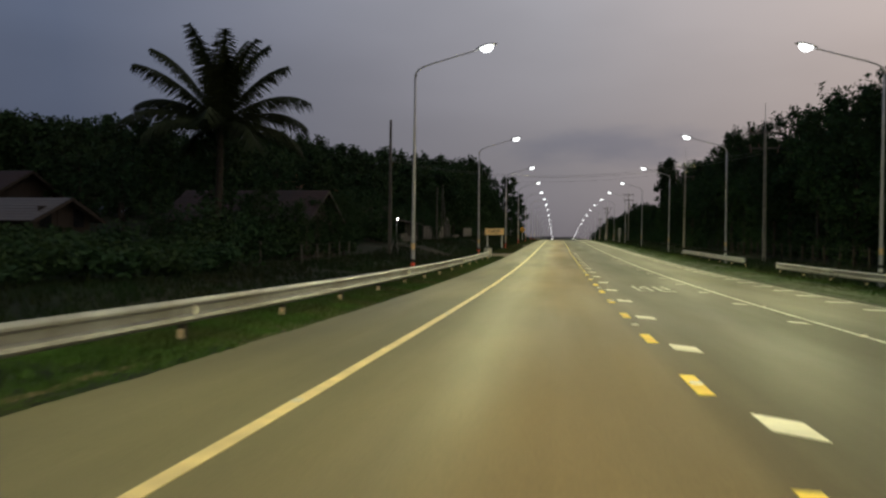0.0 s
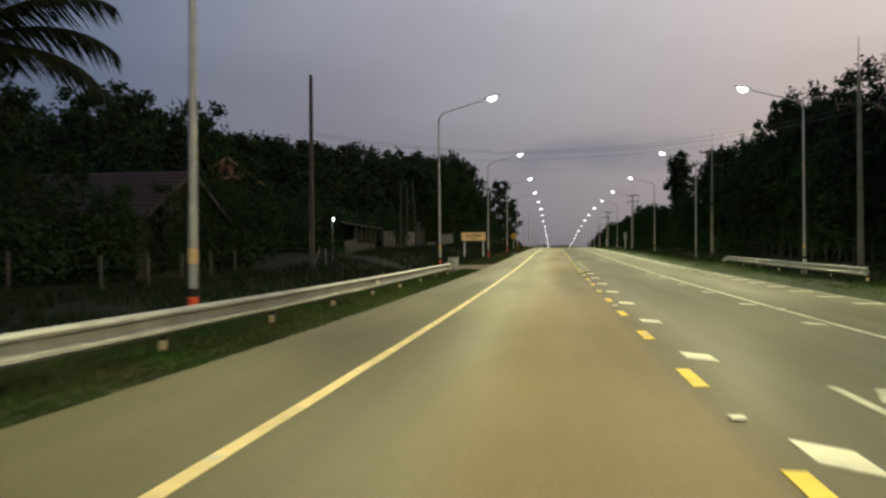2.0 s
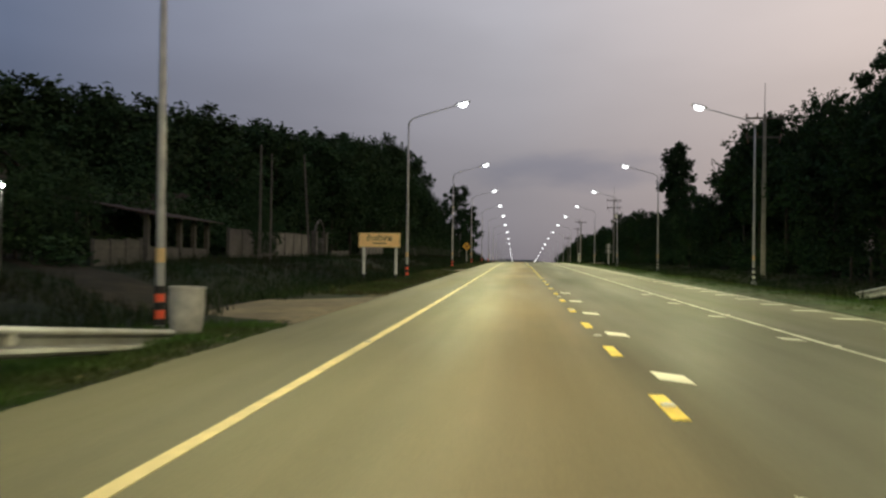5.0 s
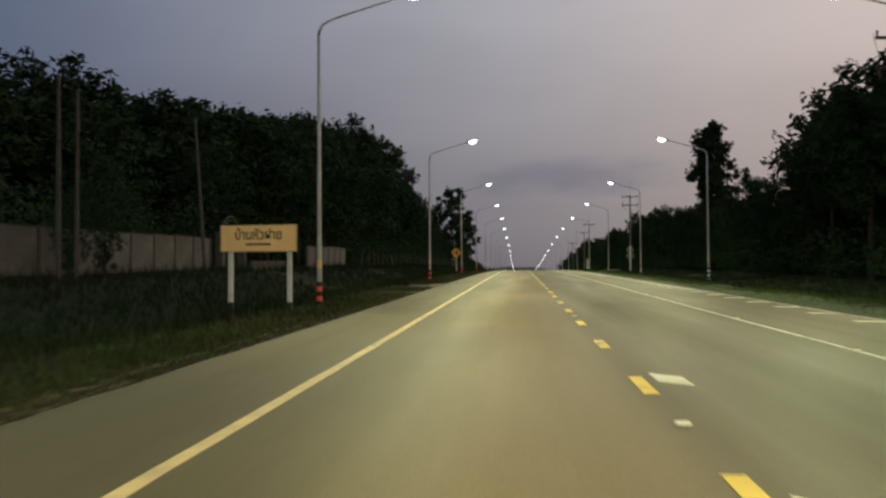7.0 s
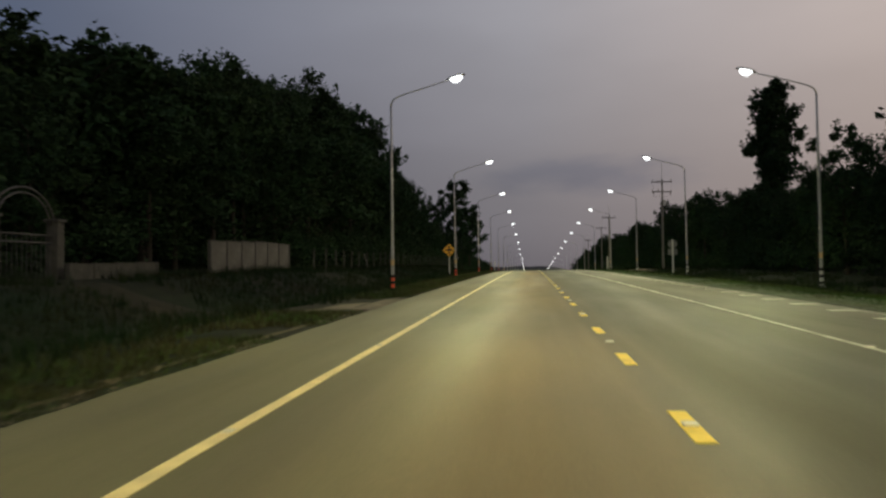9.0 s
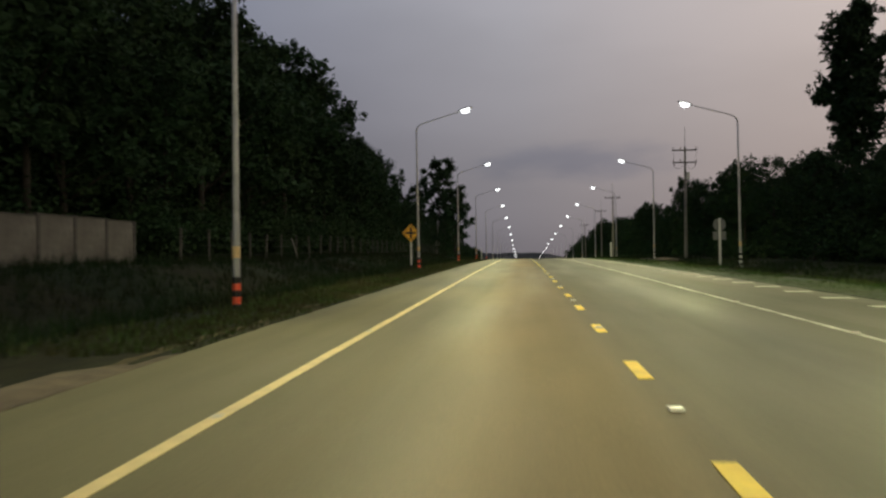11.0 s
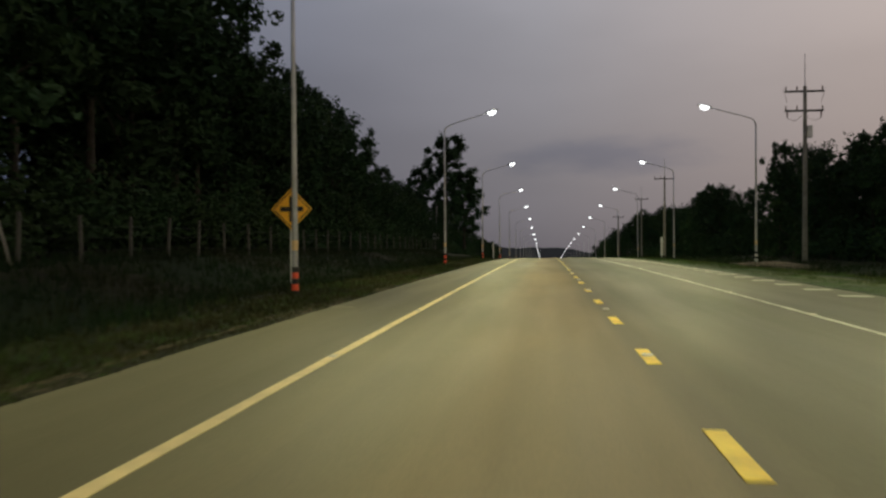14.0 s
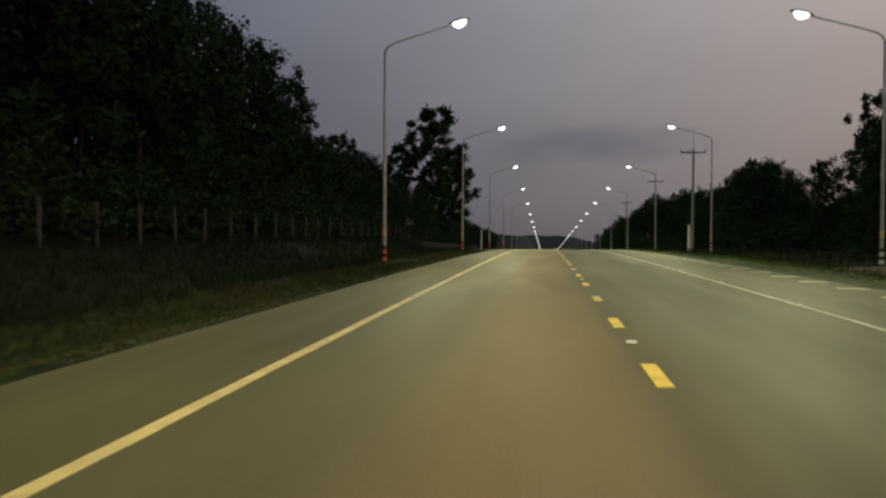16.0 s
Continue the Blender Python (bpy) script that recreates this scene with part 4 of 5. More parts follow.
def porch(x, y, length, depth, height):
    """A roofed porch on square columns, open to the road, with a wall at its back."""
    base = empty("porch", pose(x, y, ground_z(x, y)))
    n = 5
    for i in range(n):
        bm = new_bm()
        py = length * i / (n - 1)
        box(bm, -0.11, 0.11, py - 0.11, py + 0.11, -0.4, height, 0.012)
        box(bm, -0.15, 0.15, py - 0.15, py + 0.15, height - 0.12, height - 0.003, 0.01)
        part("column", bm, M_DIMPOST, base)
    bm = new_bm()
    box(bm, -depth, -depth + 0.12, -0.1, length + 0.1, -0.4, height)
    part("back_wall", bm, M_DIMPOST, base)
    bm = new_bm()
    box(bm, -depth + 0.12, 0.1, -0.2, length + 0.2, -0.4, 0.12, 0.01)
    part("plinth", bm, M_DIMPOST, base)
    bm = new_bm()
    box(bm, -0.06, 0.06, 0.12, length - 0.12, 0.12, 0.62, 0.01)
    part("parapet", bm, M_DIMPOST, base)
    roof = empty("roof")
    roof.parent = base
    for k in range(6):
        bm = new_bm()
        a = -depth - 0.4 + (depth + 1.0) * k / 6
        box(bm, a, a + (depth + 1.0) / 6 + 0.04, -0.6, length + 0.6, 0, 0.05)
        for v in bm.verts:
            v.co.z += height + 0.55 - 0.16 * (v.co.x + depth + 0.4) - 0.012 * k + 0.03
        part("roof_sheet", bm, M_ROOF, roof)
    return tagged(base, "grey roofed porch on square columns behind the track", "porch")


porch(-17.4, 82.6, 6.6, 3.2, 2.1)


def arch_gate(x, y):
    base = empty("arch_gate", pose(x, y, ground_z(x, y), 0, 0, 90))
    for px in (-1.6, 1.6):
        bm = new_bm()
        box(bm, px - 0.2, px + 0.2, -0.2, 0.2, -0.4, 1.9, 0.02)
        box(bm, px - 0.26, px + 0.26, -0.26, 0.26, 1.9, 2.0, 0.02)
        part("pillar", bm, M_DIMPOST, base)
    for r in (1.55, 1.32):
        bm = new_bm()
        pts = [(r * math.cos(math.pi * k / 16), 0, 1.75 + 0.75 * r * math.sin(math.pi * k / 16)) for k in range(17)]
        tube(bm, pts, [0.035] * 17, 6)
        part("arch_bar", bm, M_IRON, base, smooth=True)
    for z in (1.45, 1.2):
        bm = new_bm()
        tube(bm, [(-1.4, 0, z), (1.4, 0, z)], [0.03, 0.03], 6)
        part("rail", bm, M_IRON, base, smooth=True)
    for k in range(12):
        bm = new_bm()
        px = -1.32 + 0.24 * k
        tube(bm, [(px, 0, 0.1), (px, 0, 1.45)], [0.012, 0.012], 5)
        part("bar", bm, M_IRON, base)
    return tagged(base, "metal gate under an arched frame between pillars, coloured dim as unlit", "gate")


arch_gate(-16.8, 110.2)


def fence(name, posts, height, label, mat=None):
    base = empty(name)
    bm = new_bm()
    box(bm, -0.045, 0.045, -0.045, 0.045, -0.5, height, 0.008)
    me = mesh_of("post", bm, mat or M_DIMPOST)
    tops = []
    for x, y in posts:
        z = ground_z(x, y)
        lean = random.uniform(-2.0, 2.0)
        shared("post", me, pose(x, y, z, random.uniform(-1.5, 1.5), lean, random.uniform(0, 20)), base)
        tops.append((x, y, z))
    for h in (0.35, 0.75, 1.1):
        bm = new_bm()
        tube(bm, [(x, y, z + h) for x, y, z in tops], [0.004] * len(tops), 4)
        part("strand", bm, M_WIRE, base)
    return tagged(base, label, "fence")


fence("field_fence", [(-14.9 + 0.1 * math.sin(i), 136.24 + 2.73 * i) for i in range(40)], 1.45, "grey concrete post fence with wire strands")


def stake(x, y, length, lean, label):
    """A thin rough pole pushed into the ground."""
    bm = new_bm()
    tube(bm, [(0, 0, -0.3), (0.01, 0, length * 0.5), (-0.01, 0.01, length)], [0.04, 0.036, 0.03], 7)
    ob = part("stake", bm, M_CONCRETE, smooth=True)
    ob.matrix_basis = pose(x, y, ground_z(x, y), 0, lean, 0)
    return tagged(ob, label, "stake")


stake(-14.6, 151.9, 1.35, -16, "thin leaning stake beside a wire fence")
stake(-15.15, 64.0, 1.25, 17, "thin pale stick leaning beside a pole")
stake(-14.5, 64.2, 1.2, 0, "short pale stake beside a dark pole")
fence("field_fence", [(-19.9, 36.4), (-18.8, 38.9), (-17.6, 41.5), (-16.0, 43.8), (-15.95, 46.7), (-16.1, 49.6), (-16.2, 52.5), (-16.3, 55.4)], 1.15, "concrete posts with wire before a garden, coloured dim as unlit")
# posts take the near-black material to stand for shade under the trees
fence("field_fence", [(15.5 + 0.06 * math.sin(2.1 * i), 26.1 + 2.42 * i) for i in range(28)], 1.3, "post fence below the trees, shade put into its dark colour", M_WOOD)


def house(x, y, yaw, w, d, wall_h, roof_h, wall_mat, roof_mat, gable_mat, label):
    """Walls, a tiled gable roof along its depth, a door and windows."""
    base = empty("house", pose(x, y, ground_z(x, y), 0, 0, yaw))
    for nm, x0, x1, y0, y1 in (("wall", -w / 2, w / 2, -d / 2, -d / 2 + 0.15), ("wall", -w / 2, w / 2, d / 2 - 0.15, d / 2), ("wall", -w / 2, -w / 2 + 0.15, -d / 2 + 0.152, d / 2 - 0.152), ("wall", w / 2 - 0.15, w / 2, -d / 2 + 0.152, d / 2 - 0.152)):
        bm = new_bm()
        box(bm, x0, x1, y0, y1, -0.6, wall_h)
        part(nm, bm, wall_mat, base)
    for yy in (-d / 2, d / 2 - 0.12):
        bm = new_bm()
        v = [bm.verts.new(p) for p in ((-w / 2, yy, wall_h + 0.003), (w / 2, yy, wall_h + 0.003), (0, yy, wall_h + roof_h - 0.05), (-w / 2, yy + 0.12, wall_h + 0.003), (w / 2, yy + 0.12, wall_h + 0.003), (0, yy + 0.12, wall_h + roof_h - 0.05))]
        for f in ((0, 1, 2), (5, 4, 3), (0, 3, 4, 1), (1, 4, 5, 2), (2, 5, 3, 0)):
            bm.faces.new([v[k] for k in f])
        gable = part("gable", bm, gable_mat, base)
        bm = new_bm()
        box(bm, -0.35, 0.35, yy - 0.02 if yy < 0 else yy + 0.10, yy + 0.02 if yy < 0 else yy + 0.14, wall_h + roof_h * 0.25, wall_h + roof_h * 0.25 + 0.35)
        part("vent", bm, M_WOOD, gable)
    over, rise = 0.6, roof_h / (w / 2)
    for s in (-1, 1):
        roof = empty("roof_side")
        roof.parent = base
        rows = max(4, int((w / 2 + over) / 0.35))
        for k in range(rows):
            bm = new_bm()
            xa, xb = (w / 2 + over) * k / rows, (w / 2 + over) * (k + 1) / rows + 0.05
            za, zb = wall_h + roof_h - rise * xa + 0.05, wall_h + roof_h - rise * xb + 0.075
            vs = [bm.verts.new(p) for p in ((s * xa, -d / 2 - over, za), (s * xb, -d / 2 - over, zb), (s * xb, d / 2 + over, zb), (s * xa, d / 2 + over, za),
                                            (s * xa, -d / 2 - over, za - 0.04), (s * xb, -d / 2 - over, zb - 0.04), (s * xb, d / 2 + over, zb - 0.04), (s * xa, d / 2 + over, za - 0.04))]
            for f in ((0, 1, 2, 3), (7, 6, 5, 4), (0, 4, 5, 1), (1, 5, 6, 2), (2, 6, 7, 3), (3, 7, 4, 0)):
                bm.faces.new([vs[i] for i in f])
            bmesh.ops.recalc_face_normals(bm, faces=bm.faces)
            part("tile_course", bm, roof_mat, roof)
        for yy in (-d / 2 - over - 0.03, d / 2 + over):
            bm = new_bm()
            vs = [bm.verts.new(p) for p in ((0, yy, wall_h + roof_h + 0.07), (s * (w / 2 + over), yy, wall_h - rise * over + 0.09), (s * (w / 2 + over), yy, wall_h - rise * over - 0.13), (0, yy, wall_h + roof_h - 0.13),
                                            (0, yy + 0.03, wall_h + roof_h + 0.07), (s * (w / 2 + over), yy + 0.03, wall_h - rise * over + 0.09), (s * (w / 2 + over), yy + 0.03, wall_h - rise * over - 0.13), (0, yy + 0.03, wall_h + roof_h - 0.13))]
            for f in ((0, 1, 2, 3), (7, 6, 5, 4), (0, 4, 5, 1), (1, 5, 6, 2), (2, 6, 7, 3), (3, 7, 4, 0)):
                bm.faces.new([vs[i] for i in f])
            bmesh.ops.recalc_face_normals(bm, faces=bm.faces)
            part("bargeboard", bm, gable_mat, roof)
    for px in (-w * 0.28, w * 0.28):
        win = empty("window", pose(px, -d / 2 - 0.005, 0))
        win.parent = base
        bm = new_bm()
        box(bm, -0.5, 0.5, -0.03, 0.0, 1.0, 2.0)
        part("pane", bm, M_GLASS, win)
        bm = new_bm()
        for a in ((-0.56, 0.56, 0.94, 1.0), (-0.56, 0.56, 2.0, 2.06), (-0.56, -0.5, 1.0, 2.0), (0.5, 0.56, 1.0, 2.0)):
            box(bm, a[0], a[1], -0.05, 0.0, a[2], a[3])
        part("frame", bm, M_WOOD, win)
    door = empty("door", pose(0, -d / 2 - 0.005, 0))
    door.parent = base
    bm = new_bm()
    box(bm, -0.42, 0.42, -0.04, 0.0, 0.0, 2.0, 0.008)
    part("leaf", bm, M_WOOD, door)
    return tagged(base, label, "house")


house(-30.6, 86.5, 28, 5.6, 9.0, 4.75, 2.1, M_DIMPOST, M_ROOF, M_PEACH, "two-storey-high house with red tiled roof and peach gable")
house(-22.2, 52.5, 90, 7.5, 9.2, 2.4, 1.9, M_WOOD, M_ROOF, M_WOOD, "low house with a dull red tiled roof among trees")
house(-31.2, 38.0, 90, 5.0, 8.0, 1.5, 1.0, M_WOOD, M_TIN, M_WOOD, "small shed with a pale metal roof")
house(-40.5, 47.0, 90, 6.0, 9.0, 2.6, 1.4, M_WOOD, M_ROOF, M_WOOD, "low house with a dark red roof behind a shed")
house(-28.0, 99.0, 95, 6.5, 9.0, 2.0, 1.4, M_WOOD, M_ROOF, M_WOOD, "low house behind the white boundary wall")



# ---- trees ----
def leaf_cloud(seed, clusters, per, size, inner=2.0):
    """Small bent leaf cards in clusters (centre, radii, weight), dense towards the rim; inner: lower keeps more inside. Returns vertices and triangles."""
    r = np.random.RandomState(seed)
    n = [max(1, int(per * w)) for _, _, w in clusters]
    total = sum(n)
    centre = np.repeat(np.array([c for c, _, _ in clusters]), n, axis=0)
    reach = np.repeat(np.array([q for _, q, _ in clusters]), n, axis=0)

    def unit(a):
        return a / np.maximum(np.linalg.norm(a, axis=1, keepdims=True), 1e-6)

    p = centre + unit(r.normal(size=(total, 3))) * reach * r.random_sample((total, 1)) ** (1 / inner)
    s = size * r.uniform(0.6, 1.5, (total, 1))
    a = unit(r.normal(size=(total, 3)) * (1, 1, 0.6))
    b = unit(np.cross(a, r.normal(size=(total, 3))))
    mid = p + np.cross(a, b) * s * 0.25
    verts = np.stack((p - a * s, mid - b * s * 0.45, p + a * s, mid + b * s * 0.45), 1).reshape(-1, 3)
    k = np.arange(total)[:, None] * 4
    return verts, np.concatenate((k + (0, 1, 2), k + (0, 2, 3)), 1).reshape(-1, 3)


def leaf_mesh(name, clouds, mat, parent=None):
    """One mesh out of several leaf clouds."""
    at, vs, fs = 0, [], []
    for v, f in clouds:
        vs.append(v)
        fs.append(f + at)
        at += len(v)
    v, f = np.concatenate(vs), np.concatenate(fs)
    me = bpy.data.meshes.new(name)
    me.vertices.add(len(v))
    me.vertices.foreach_set("co", v.astype(np.float32).ravel())
    me.loops.add(f.size)
    me.loops.foreach_set("vertex_index", f.astype(np.int32).ravel())
    me.polygons.add(len(f))
    me.polygons.foreach_set("loop_start", np.arange(0, f.size, 3, dtype=np.int32))
    me.update(calc_edges=True)
    me.materials.append(mat)
    ob = new(name, me)
    if parent is not None:
        ob.parent = parent
    return ob


def tree_of(seed, height, radius, crown_from, label, slim=1.0, lumps=22, fine=200, size=0.105, lump=(0.22, 0.42), core=1.0, limbs=12):
    """A trunk with limbs and a crown of leafy lumps: fine leaves over a rougher dark inside."""
    rng = random.Random(seed)
    base = empty("tree")
    bm = new_bm()
    lean = Vector((rng.uniform(-0.4, 0.4), rng.uniform(-0.4, 0.4), 0))
    pts = [Vector((0, 0, -0.4)) + lean * q * q + Vector((0, 0, height * 0.82 * q)) for q in (0, 0.06, 0.25, 0.5, 0.75, 1.0)]
    r0 = 0.012 * height + 0.05
    tube(bm, pts, [r0 * 1.3, r0, r0 * 0.8, r0 * 0.6, r0 * 0.4, r0 * 0.12], 7)
    clusters, twigs = [], []
    for i in range(lumps):
        q = (i + rng.random()) / lumps
        z = crown_from + (height - crown_from) * q
        spread = radius * (math.sin(math.pi * min(0.12 + 0.80 * q, 1.0)) ** 0.7) * slim
        ang = i * 2.39996 + rng.uniform(-0.7, 0.7)
        rr = spread * rng.uniform(0.3, 1.0)
        c = Vector((math.cos(ang) * rr, math.sin(ang) * rr, z)) + lean * (z / height) ** 2
        big = radius * rng.uniform(*lump)
        clusters.append(((c.x, c.y, c.z), (big, big, big * 0.75), rng.uniform(0.6, 1.3)))
        for _ in range(3):
            d = Vector((rng.gauss(0, 1), rng.gauss(0, 1), rng.gauss(0.4, 0.8))).normalized() * big * rng.uniform(0.85, 1.25)
            twigs.append(((c.x + d.x, c.y + d.y, c.z + d.z * 0.8), (big * 0.30, big * 0.30, big * 0.34), 0.14))
        if i % max(1, lumps // limbs) == 0:
            root = Vector((0, 0, max(crown_from * 0.75, z - rr * 0.8))) + lean * (z / height) ** 2
            tube(bm, [root, root.lerp(c, 0.55) + Vector((0, 0, 0.1)), c], [r0 * 0.32, r0 * 0.2, r0 * 0.05], 5)
    part("trunk", bm, M_BARK, base, smooth=True)
    inside = [(c, tuple(0.62 * q for q in rad), w) for c, rad, w in clusters]
    if core:
        inside.append(((lean.x * 0.6, lean.y * 0.6, (crown_from + height) / 2), (radius * 0.55 * slim, radius * 0.55 * slim, (height - crown_from) * 0.40), 12.0 * core))
    leaf_mesh("crown", [leaf_cloud(seed, clusters + twigs, fine, size), leaf_cloud(seed + 100, inside, 23, 0.26, 3.0)], M_LEAF, base)
    return tagged(base, label, "tree", "roadside trees")


rng = random.Random(7)
SHAPES = ((11, 3.0, 3.0, "tall leafy roadside tree, dark against the dusk", 26), (12, 2.6, 3.6, "tall leafy roadside tree, dark against the dusk", 24),
          (13, 3.4, 2.4, "broad leafy roadside tree, dark against the dusk", 28), (14, 2.1, 4.2, "slim leafy roadside tree with an open crown", 20),
          (15, 3.8, 1.2, "dense round leafy tree, dark against the dusk", 30))
# each shape once with fine leaves for the road's edge and once sparer for the rows behind
KINDS = {(i, near): tree_of(seed, 10.0, r, low, words, lumps=n, fine=125 if near else 40, size=0.125 if near else 0.19)
         for i, (seed, r, low, words, n) in enumerate(SHAPES) for near in (True, False)}
KINDS["oval", True] = tree_of(16, 10.0, 1.85, 4.2, "tall tree with a dense oval crown above its neighbours", lumps=40, fine=140, lump=(0.24, 0.38), core=2.0)
KINDS["airy", True] = tree_of(19, 10.0, 2.8, 2.8, "old spreading tree with an open crown of leaf clumps", lumps=66, fine=150, size=0.07, lump=(0.14, 0.27), core=0.25, limbs=14)
KINDS["twiggy", True] = tree_of(20, 10.0, 3.0, 3.4, "thin tree with sparse leafy twigs against the sky", lumps=34, fine=70, size=0.09, lump=(0.12, 0.22), core=0.0, limbs=17)
first_use = set()


def plant(kind, x, y, height, wide=1.0):
    near = (-19.8 < x < 19.2 and y < 245) or not isinstance(kind, int)
    ob = KINDS[kind, near]
    k = height / 10.0
    m = Matrix.Translation((x, y, ground_z(x, y))) @ Matrix.Rotation(rng.uniform(0, math.tau), 4, "Z") @ Matrix.Diagonal((k * wide, k * wide, k, 1))
    if (kind, near) in first_use:
        first = Matrix.Diagonal((*ob.scale, 1))
        return copy_thing(ob, m @ first.inverted())
    first_use.add((kind, near))
    ob.matrix_basis = m
    return ob


def height_at(table, y):
    for (a, ha), (b, hb) in zip(table, table[1:]):
        if a <= y <= b:
            return ha + (hb - ha) * (y - a) / (b - a)
    return table[-1][1] if y > table[-1][0] else table[0][1]


# the row along the far side
RIGHT = ((20, 10.2), (45, 11.0), (56, 10.3), (78, 11.4), (95, 10.6), (105, 10.9), (114, 11.0), (120, 10.6), (125, 8.8), (132, 7.0), (142, 6.4), (152, 6.4), (160, 7.2), (172, 7.6), (183, 7.2), (196, 8.3), (203, 7.6), (208, 6.6), (211, 4.2), (215, 5.4), (224, 7.4), (231, 7.4), (238, 6.2), (260, 7.6), (290, 9.4), (330, 8.4), (400, 8.4))
y = 22.0
while y < 420:
    h = height_at(RIGHT, y)
    plant(rng.choice((0, 1, 2, 4, 3)), 17.8 + rng.uniform(-0.8, 1.2), y, h * rng.uniform(0.88, 1.06), rng.uniform(0.85, 1.05))
    if y < 330 and not 218 < y < 240:
        plant(rng.choice((0, 2, 4)), 22.5 + rng.uniform(-1.5, 1.5), y + rng.uniform(-1, 2), h * rng.uniform(0.85, 1.05), 1.05)
    y += rng.uniform(3.0, 4.6) if y < 260 else rng.uniform(6, 9)
plant("oval", 19.8, 157.7, 15.9, 0.86)
plant(0, 21.4, 130.2, 13.0, 0.9)
plant(2, 22.4, 124.6, 12.4, 0.8)
plant(3, 18.0, 93.0, 11.6, 0.7)
plant(0, 16.5, 79.0, 12.0, 0.7)
# the plantation on the near side, which closes in on the road
LEFT = ((100, 7.8), (118, 9.0), (126, 10.4), (136, 12.4), (150, 14.2), (168, 14.8), (178, 12.3), (190, 11.2), (200, 11.2), (206, 8.2), (215, 7.4), (225, 8.0), (240, 7.0), (260, 5.8), (300, 6.2), (420, 7.2))
y = 122.0
while y < 420:
    h = height_at(LEFT, y)
    plant(rng.choice((0, 1, 2, 2)), -18.6 + rng.uniform(-0.7, 0.7), y, h * rng.uniform(0.92, 1.04), rng.uniform(0.85, 1.0))
    if y < 300:
        plant(rng.choice((0, 2)), -23.5 + rng.uniform(-1, 1), y + rng.uniform(-1, 1), h * rng.uniform(0.90, 1.03), 1.0)
    y += rng.uniform(3.0, 4.2) if y < 260 else rng.uniform(6, 9)
for i in range(22):
    px, py = -62 + 2.05 * i, 65.5 + 2.75 * i
    tall = 10.0 if i < 8 else min(10.0 + (i - 8) * 0.26, 11.1) - max(0.0, i - 14) * 0.12
    plant(rng.choice((0, 2, 2)), px + rng.uniform(-0.8, 0.8), py + rng.uniform(-0.8, 0.8), rng.uniform(0.95, 1.03) * tall, 1.15)
    plant(rng.choice((0, 1, 2)), px - 4 + rng.uniform(-1, 1), py + 5 + rng.uniform(-1, 1), rng.uniform(0.97, 1.05) * tall, 1.15)
    plant(2, px - 1.5 + rng.uniform(-1, 1), py + 3.4 + rng.uniform(-1, 1), rng.uniform(0.90, 0.98) * tall, 1.1)
# the taller wood farther back, over the plantation
for i in range(10):
    plant((0, 2, 2)[i % 3], -28.5 - 3.0 * i + rng.uniform(-0.8, 0.8), 145.0 + rng.uniform(-2, 2), rng.uniform(0.96, 1.03) * (14.6 + 0.1 * i), 1.0)
# the tall spreading tree farther on, and the ones round the houses
plant("airy", -18.8, 276.0, 21.4, 1.0)
plant("airy", -15.6, 275.0, 15.0, 1.05)
plant("airy", -24.6, 277.0, 15.5, 0.85)
plant("twiggy", -21.5, 232.0, 10.2, 0.9)
plant("twiggy", -19.8, 221.0, 9.2, 0.9)
plant("twiggy", 16.6, 134.0, 8.4, 0.9)
plant("twiggy", 16.8, 86.0, 12.4, 0.8)
plant("twiggy", 17.6, 199.6, 9.2, 0.7)
plant(4, 17.4, 221.5, 7.3, 1.15)
plant(4, 17.9, 228.5, 7.2, 1.15)
# trees of the gardens
for x, yy, h, k, w in ((-19, 55.5, 7.2, 3, 1), (-22.6, 66, 9.4, 2, 0.8), (-23.5, 60, 9.2, 2, 0.8), (-27.5, 63.5, 9.8, 0, 0.9), (-41, 63, 9.6, 2, 0.9), (-31, 66, 10.2, 2, 0.9), (-34, 50, 7.8, 2, 1), (-28, 25, 7, 2, 1), (-22, 45.5, 7.6, 2, 0.8), (-25.5, 44, 7.8, 0, 0.9), (-29, 47, 8, 2, 0.9)):
    plant(k, x, yy, h, w)
# trees behind the driveway and the gateway
for x, yy, h, k, w in ((-28.5, 70, 9.6, 0, 0.9), (-37, 69, 10.2, 2, 0.9), (-33, 76, 10.4, 0, 0.9), (-19.5, 114.5, 7, 2, 0.9), (-22, 106, 7.5, 0, 1), (-25, 100, 8, 2, 1), (-36, 92, 9, 1, 1)):
    plant(k, x, yy, h, w)
# dense bushes along the fence and before the houses
for x, yy, h, w in ((-20, 77.5, 4.4, 0.9), (-22.6, 75.2, 4.9, 0.85), (-21.4, 72.4, 4.5, 0.85), (-24.6, 77.4, 5.2, 0.85), (-26.6, 79.4, 5.2, 0.85), (-18.5, 100.5, 4.6, 0.8), (-24.5, 77, 5.6, 0.9), (-22, 74, 4.6, 0.9), (-18.6, 79, 3.4, 0.8), (-19.6, 47.5, 4.6, 0.9), (-18.6, 51, 3.7, 0.85), (-18.6, 56, 4.3, 0.8), (-19, 44, 3.8, 0.9), (-20.5, 60.5, 5.2, 0.9), (-21.8, 38.5, 3.4, 0.9), (-17.3, 53.4, 4.2, 0.7), (-17.2, 50.4, 3.8, 0.7), (-17.3, 56.2, 4.4, 0.7), (-17.6, 47.6, 3.6, 0.75), (-15.9, 93.2, 2.7, 0.7), (-16.0, 95.6, 2.5, 0.65), (-17.5, 58.2, 4.2, 0.9), (-13.4, 229, 5.5, 0.9)):
    plant(4, x, yy, h, w)


